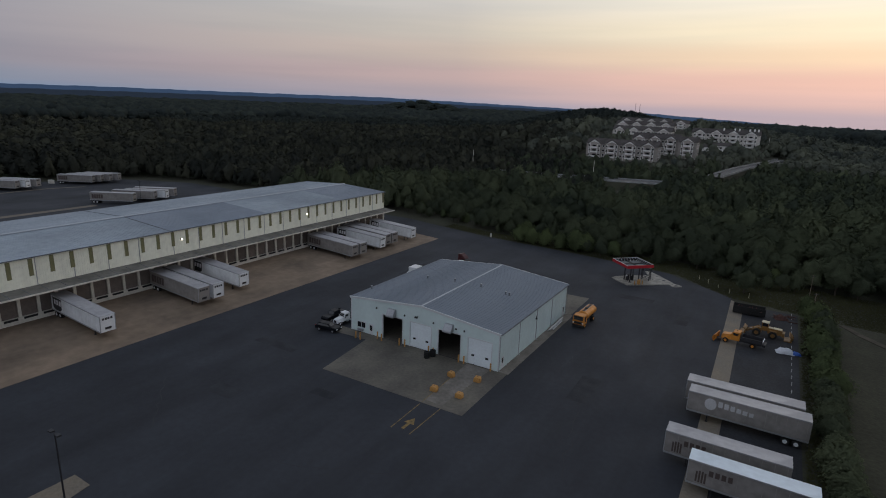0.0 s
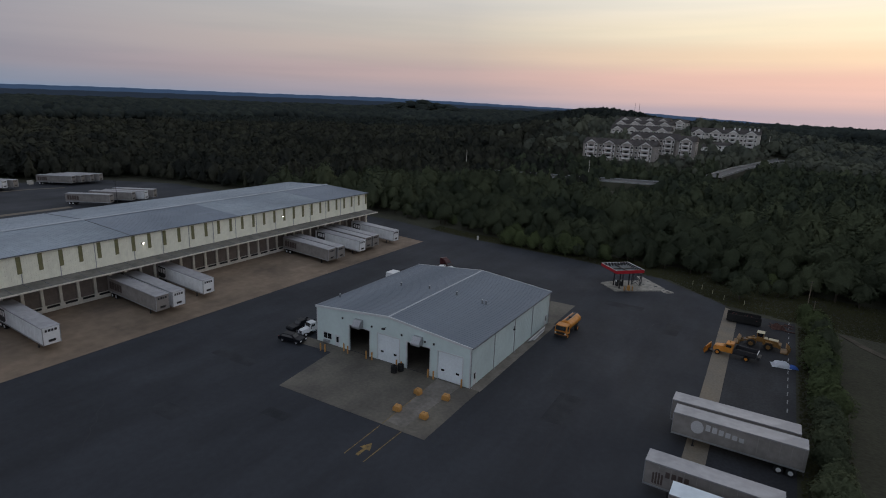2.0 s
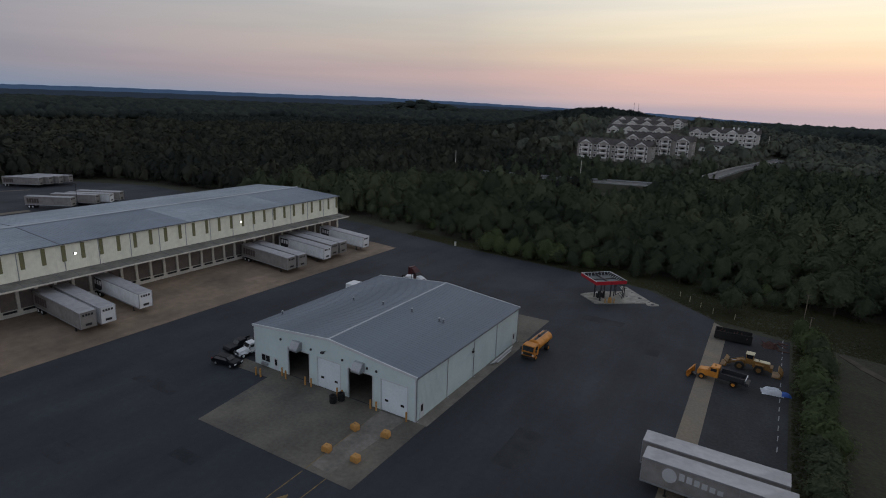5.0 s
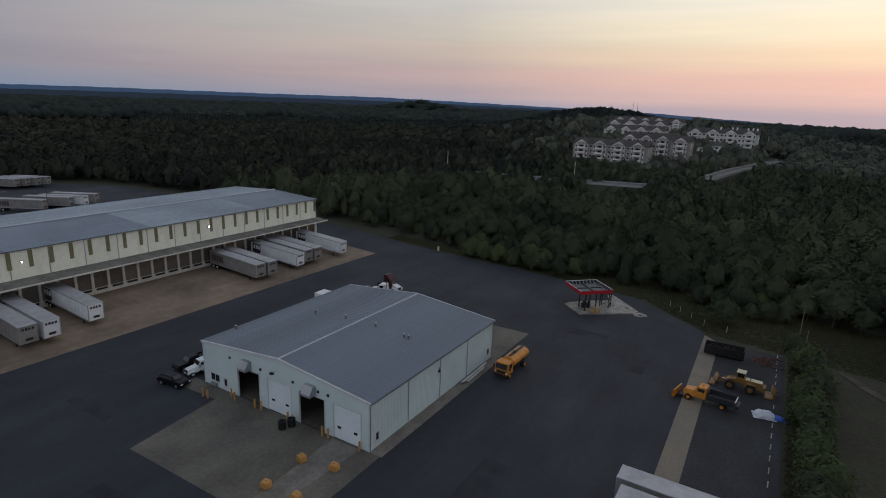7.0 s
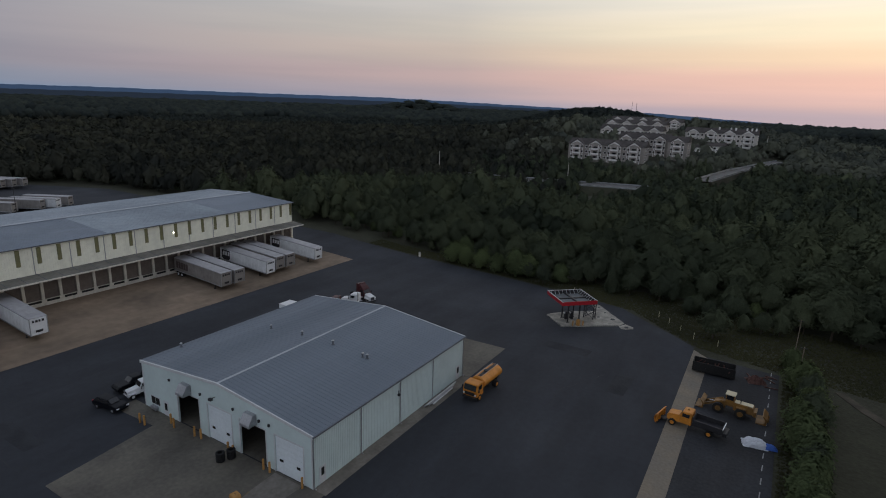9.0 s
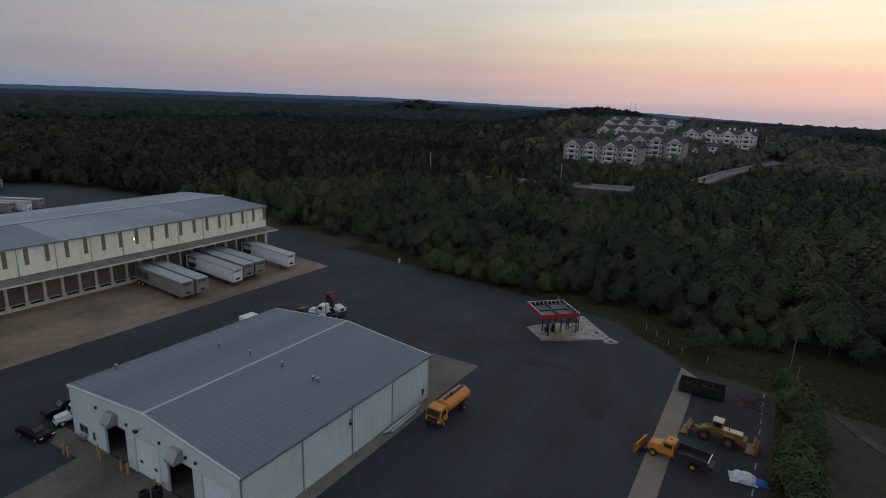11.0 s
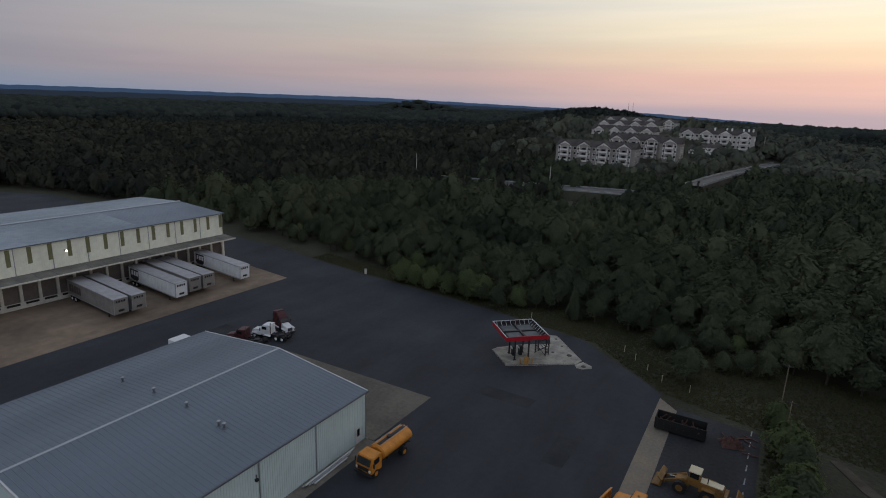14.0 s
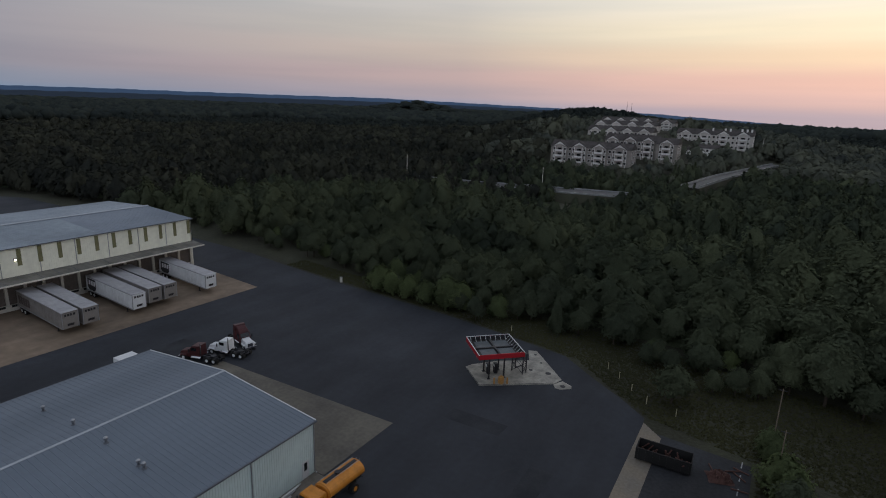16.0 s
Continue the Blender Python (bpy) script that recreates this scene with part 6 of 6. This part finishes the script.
tank_stand()
fuel_canopy()
for x, y in ((5.0, 64.8), (5.9, 65.6)):
    t = thing("fuel_pump", "dark fuel dispenser on the island", "fuel pump", Matrix.Translation((x, y, 0.1)) @ Matrix.Rotation(radians(-45), 4, "Z"), "fuel pumps")
    part("cabinet", box(-0.4, 0.4, -0.25, 0.25, 0, 1.6, bevel=0.03), STEEL, t)
    part("display", box(-0.28, 0.28, -0.27, -0.252, 1.1, 1.45), LOGO_WHITE, t)
    part("hose", rod((0.42, 0, 1.3), (0.5, -0.1, 0.4), 0.03, seg=6), RUBBER, t)
bm = box(-0.35, 0.35, -0.3, 0.3, 0, 1.1, bevel=0.04)
rod((0, 0, 1.1), (0, 0, 1.25), 0.2, bm, 12)
single("hose_cabinet", bm, SAFETY, "yellow hose cabinet on the fuel pad", "cabinet", Matrix.Translation((8.2, 62.9, 0.1)))
for x, y in ((7.4, 62.2), (9.0, 63.4)):
    bollard(x, y, 1.0)["label"] = "yellow steel bollard on the fuel pad"

for x, y in ((20.3, 77.6), (22.7, 75.2), (25.3, 72.2), (28.0, 69.7), (32.2, 68.5), (0.8, 82.6)):
    bm = box(-0.045, 0.045, -0.045, 0.045, -0.1, 1.2, bevel=0.01)
    single("marker_post", bm, MARKER, "pale yellow marker post on the grass verge", "post", Matrix.Translation((x, y, -0.05)), "marker posts")
t = thing("utility_pedestal", "pale utility pedestal at the asphalt edge", "pedestal", Matrix.Translation((-44.1, 85.9, -0.02)))
part("body", box(-0.22, 0.22, -0.22, 0.22, 0, 1.15, bevel=0.03), POST, t)
part("cap", box(-0.26, 0.26, -0.26, 0.26, 1.15, 1.25, bevel=0.02), GALV, t)
single("yard_box", box(-1.2, 1.2, -0.8, 0.8, 0, 1.6, bevel=0.05), POST, "pale box at the edge of the rear lot", "box", Matrix.Translation((-241.7, 46.2, 1.66)))


def pole_lamp(x, y, h, base, label):
    t = thing("street_lamp", label, "lamp", Matrix.Translation((x, y, base)), "yard lamps")
    part("footing", rod((0, 0, 0), (0, 0, 0.7), 0.3, seg=14), CONCRETE, t)
    part("pole", rod((0, 0, 0.7), (0, 0, h), 0.1, seg=10, r2=0.07), STEEL, t)
    for s in (-1, 1):
        a = part("arm", rod((0, 0, h - 0.05), (s * 0.5, 0, h), 0.04, seg=6), STEEL, t)
        part("lamp_head", box(min(s * 0.35, s * 0.95), max(s * 0.35, s * 0.95), -0.2, 0.2, h - 0.06, h + 0.1, bevel=0.03), STEEL, a)


pole_lamp(-21.95, -53.95, 9.5, 0.0, "black double-headed yard lamp, unlit")
pole_lamp(-160.0, 38.0, 10.0, 1.7, "dark lamp pole in the rear lot, unlit")
t = thing("box_truck", "white box truck parked behind the shop", "truck", at(-38.2, 32.6, -90))
part("box", box(-1.6, 1.2, -1.05, 1.05, 0.95, 3.3, bevel=0.04), WHITEPAINT, t)
c = part("cab", body_along([(1.25, 0.6), (2.9, 0.6), (2.95, 1.3), (2.3, 2.2), (1.25, 2.25)], 1.0, 0.9, 1.4), WHITEPAINT, t)
part("windscreen", prism([(2.93, 1.4), (2.42, 2.1), (2.46, 2.12), (2.97, 1.42)], "y", -0.8, 0.8), GLASS, c)
part("frame", box(-1.6, 2.8, -0.45, 0.45, 0.55, 0.9), STEEL, t)
for s in (-1, 1):
    wheel_parts(t, 2.1, s * 0.9, 0.42, 0.25, TRWHITE, s)
    wheel_parts(t, -0.9, s * 0.9, 0.42, 0.3, TRWHITE, s)


# ---- roads beyond the woods ----
def road_ribbon(points, width, material, label, rails):
    t = thing("road", label, "road", kind="structure")
    for (xa, ya, za), (xb, yb, zb) in zip(points, points[1:]):
        d = Vector((xb - xa, yb - ya)).normalized()
        n = Vector((-d.y, d.x)) * width / 2
        bm = bmesh.new()
        q = [(xa + n.x, ya + n.y, za), (xb + n.x, yb + n.y, zb), (xb - n.x, yb - n.y, zb), (xa - n.x, ya - n.y, za)]
        top = [bm.verts.new(p) for p in q]
        low = [bm.verts.new((p[0], p[1], p[2] - 0.6)) for p in q]
        bm.faces.new(top)
        for i in range(4):
            bm.faces.new((top[i - 1], top[i], low[i], low[i - 1]))
        bmesh.ops.recalc_face_normals(bm, faces=bm.faces[:])
        part("carriageway", bm, material, t)
        bm = bmesh.new()
        top = [bm.verts.new((p[0], p[1], p[2] - 0.02)) for p in q]
        low = [bm.verts.new((p[0] + (n.x if k in (0, 1) else -n.x) * 1.2, p[1] + (n.y if k in (0, 1) else -n.y) * 1.2, -3)) for k, p in enumerate(q)]
        for i in range(4):
            bm.faces.new((top[i - 1], top[i], low[i], low[i - 1]))
        bmesh.ops.recalc_face_normals(bm, faces=bm.faces[:])
        part("embankment", bm, GRASS, t)
        for s in (-1, 1):
            k = n * s * 0.97
            bm = bmesh.new()
            for a, b in ((0.15, rails), ):
                v = [bm.verts.new(p) for p in ((xa + k.x, ya + k.y, za + a), (xb + k.x, yb + k.y, zb + a), (xb + k.x, yb + k.y, zb + b), (xa + k.x, ya + k.y, za + b))]
                k2 = k * 0.96
                w = [bm.verts.new(p) for p in ((xa + k2.x, ya + k2.y, za + a), (xb + k2.x, yb + k2.y, zb + a), (xb + k2.x, yb + k2.y, zb + b), (xa + k2.x, ya + k2.y, za + b))]
                bm.faces.new(v), bm.faces.new(w[::-1])
                for i in range(4):
                    bm.faces.new((v[i - 1], v[i], w[i], w[i - 1]))
            bmesh.ops.recalc_face_normals(bm, faces=bm.faces[:])
            part("guard_rail", bm, GALV, t)


road_ribbon([(-170, 232, 2.4), (-95, 238, 3.0), (-18, 246, 4.2)], 16, ROADGREY, "pale road with guard rails beyond the woods", 0.7)
road_ribbon([(3.8, 262, 8.5), (12, 320, 8.9), (34, 430, 9.2)], 8, ROADGREY, "raised pale road with parapets beyond the woods", 1.1)
for x, y in ((-131.9, 236), (-55.6, 236), (22, 452)):
    t = thing("utility_pole", "tall pale utility pole by the road", "pole", Matrix.Translation((x, y, float(land(x, y)))), "utility poles")
    part("pole", rod((0, 0, 0), (0, 0, 14.5), 0.2, seg=8, r2=0.13), POST, t)
    part("crossarm", box(-0.6, 0.6, -0.08, 0.08, 13.6, 13.8), WOOD, t)


# ---- apartment houses on the hill ----
def apartments(x0, x1, y, base, top, gables, storeys=3, wall=SIDING):
    t = thing("apartment_building", "grey-beige three-storey apartment house with gabled bays", "building", Matrix.Translation((x0, y, base)), "apartment houses")
    w, d = x1 - x0, 15.0
    h = top - base
    eave = h * 0.72
    part("wall", box(0, w, 0, d, -4, eave), wall, t)
    part("roof", prism([(-0.6, eave), (d + 0.6, eave), (d / 2, h)], "x", -0.4, w + 0.4), SHINGLE, t)
    fl = eave / storeys
    step_w = w / gables
    gw = min(step_w * 0.66, 11.5)
    for g in range(gables):
        cx = step_w * (g + 0.5)
        bay = part("bay", prism([(cx - gw / 2, -4), (cx + gw / 2, -4), (cx + gw / 2, eave + 0.2), (cx, eave + gw * 0.36), (cx - gw / 2, eave + 0.2)], "y", -1.6, -0.01), wall, t)
        for s in (-1, 1):
            part("bay_roof", prism([(cx, eave + gw * 0.36 + 0.1), (cx + s * (gw / 2 + 0.6), eave - 0.05), (cx + s * (gw / 2 + 0.6), eave + 0.25), (cx, eave + gw * 0.36 + 0.5)], "y", -2.1, d / 2 - 1), SHINGLE, bay)
        part("gable_trim", prism([(cx - gw / 2 - 0.3, eave + 0.1), (cx, eave + gw * 0.36 + 0.1), (cx + gw / 2 + 0.3, eave + 0.1), (cx, eave + gw * 0.36 - 1.3)], "y", -1.76, -1.62), APTRIM, bay)
        for s in (-1, 1):
            x = cx + s * (gw / 2 - 0.22)
            part("corner_board", box(x - 0.25, x + 0.25, -1.7, -1.61, -1, eave), APTRIM, bay)
        for k in range(storeys):
            z = k * fl
            bw = gw * 0.3
            b = part("balcony", box(cx - bw, cx + bw, -3.0, -1.61, z + 0.1, z + 0.3), APTRIM, t)
            part("railing", box(cx - bw, cx + bw, -3.0, -2.9, z + 0.32, z + 1.25), APTRIM, b)
            part("balcony_door", box(cx - bw * 0.5, cx + bw * 0.5, -1.66, -1.605, z + 0.32, z + fl * 0.72), GLASS, b)
            for s in (-1, 1):
                part("balcony_post", box(cx + s * bw - 0.15, cx + s * bw + 0.15, -3.05, -2.75, z + 0.3, z + fl + 0.1), APTRIM, b)
            for s in (-1, 1):
                x = cx + s * gw * 0.42
                win = part("window", box(x - 0.75, x + 0.75, -1.68, -1.605, z + fl * 0.28, z + fl * 0.8), APTRIM, t)
                part("pane", box(x - 0.55, x + 0.55, -1.72, -1.685, z + fl * 0.34, z + fl * 0.75), GLASS, win)
        if g:
            x = step_w * g
            for k in range(storeys):
                z = k * fl
                win = part("window", box(x - 0.9, x + 0.9, -0.08, -0.005, z + fl * 0.28, z + fl * 0.8), APTRIM, t)
                part("pane", box(x - 0.7, x + 0.7, -0.12, -0.085, z + fl * 0.34, z + fl * 0.75), GLASS, win)
    for k in range(storeys):
        for yy in (3.6, 7.5, 11.4):
            win = part("window", box(w + 0.005, w + 0.08, yy - 0.75, yy + 0.75, k * fl + fl * 0.28, k * fl + fl * 0.8), APTRIM, t)
            part("pane", box(w + 0.085, w + 0.12, yy - 0.55, yy + 0.55, k * fl + fl * 0.34, k * fl + fl * 0.75), GLASS, win)
    for gx in (-0.03, w + 0.03):
        part("end_gable", prism([(0, eave), (d, eave), (d / 2, h - 0.2)], "x", min(gx, gx * 0.999) - 0.02, gx + 0.02), APTRIM, t)
    return t


apartments(-94, -43, 345, 7.8, 21.3, 4)
apartments(-68, -34, 375, 11.5, 26.0, 3)
apartments(-33.4, -21, 370, 11.5, 25.0, 1)
apartments(-100.5, -51, 440, 16.0, 29.3, 4, wall=APTWALL)
apartments(-108, -56, 478, 21.0, 33.0, 4, wall=APTWALL)
apartments(-114, -66, 520, 24.0, 35.6, 4, wall=APTWALL)
apartments(-63, -50, 520, 24.5, 34.5, 1, wall=APTWALL)
t = apartments(-39, 14.4, 470, 15.0, 29.4, 4, wall=APTWALL)
for x in (25.0, 33.5, 37.0, 45.0, 48.5, 51.5):
    part("chimney", box(x - 0.6, x + 0.6, 5.2, 6.6, 11.5, 15.4, bevel=0.05), APTRIM, t)
t = thing("clubhouse", "low white clubhouse among the apartment houses", "building", Matrix.Translation((-15.4, 420, 14.4)))
part("wall", box(0, 12.2, 0, 10, -4, 3.2), APTRIM, t)
part("roof", prism([(-0.6, 3.2), (10.6, 3.2), (5, 5.6)], "x", -0.5, 12.7), SHINGLE, t)
for k in range(3):
    w = part("window", box(1.2 + 3.7 * k, 3.0 + 3.7 * k, -0.08, -0.005, 0.8, 2.6), APTRIM, t)
    part("pane", box(1.4 + 3.7 * k, 2.8 + 3.7 * k, -0.12, -0.085, 1.0, 2.4), GLASS, w)
t = thing("pool_house", "small white pool house among the apartment houses", "building", Matrix.Translation((-23.0, 420, 13.6)))
part("wall", box(0, 4.5, 0, 6, -4, 2.4), APTRIM, t)
part("roof", prism([(-0.4, 2.4), (6.4, 2.4), (3, 4.4)], "x", -0.4, 4.9), SHINGLE, t)
for x, y in ((-191, 915), (-184, 915)):
    bm = rod((0, 0, 0), (0, 0, 23), 0.35, seg=6, r2=0.18)
    single("radio_mast", bm, STEEL, "thin radio mast on the far wooded hill", "mast", Matrix.Translation((x, y, float(land(x, y)))), "radio masts")
for x, y, h in ((43.8, 68.3, 8.0), (44.6, 62.5, 5.5)):
    t = thing("utility_pole", "thin weathered pole at the yard corner", "pole", Matrix.Translation((x, y, -0.1)), "utility poles")
    part("pole", rod((0, 0, 0), (0, 0, h), 0.08, seg=8, r2=0.06), WOOD, t)
    part("bracket", box(-0.5, 0.5, -0.05, 0.05, h - 0.3, h - 0.2), STEEL, t)
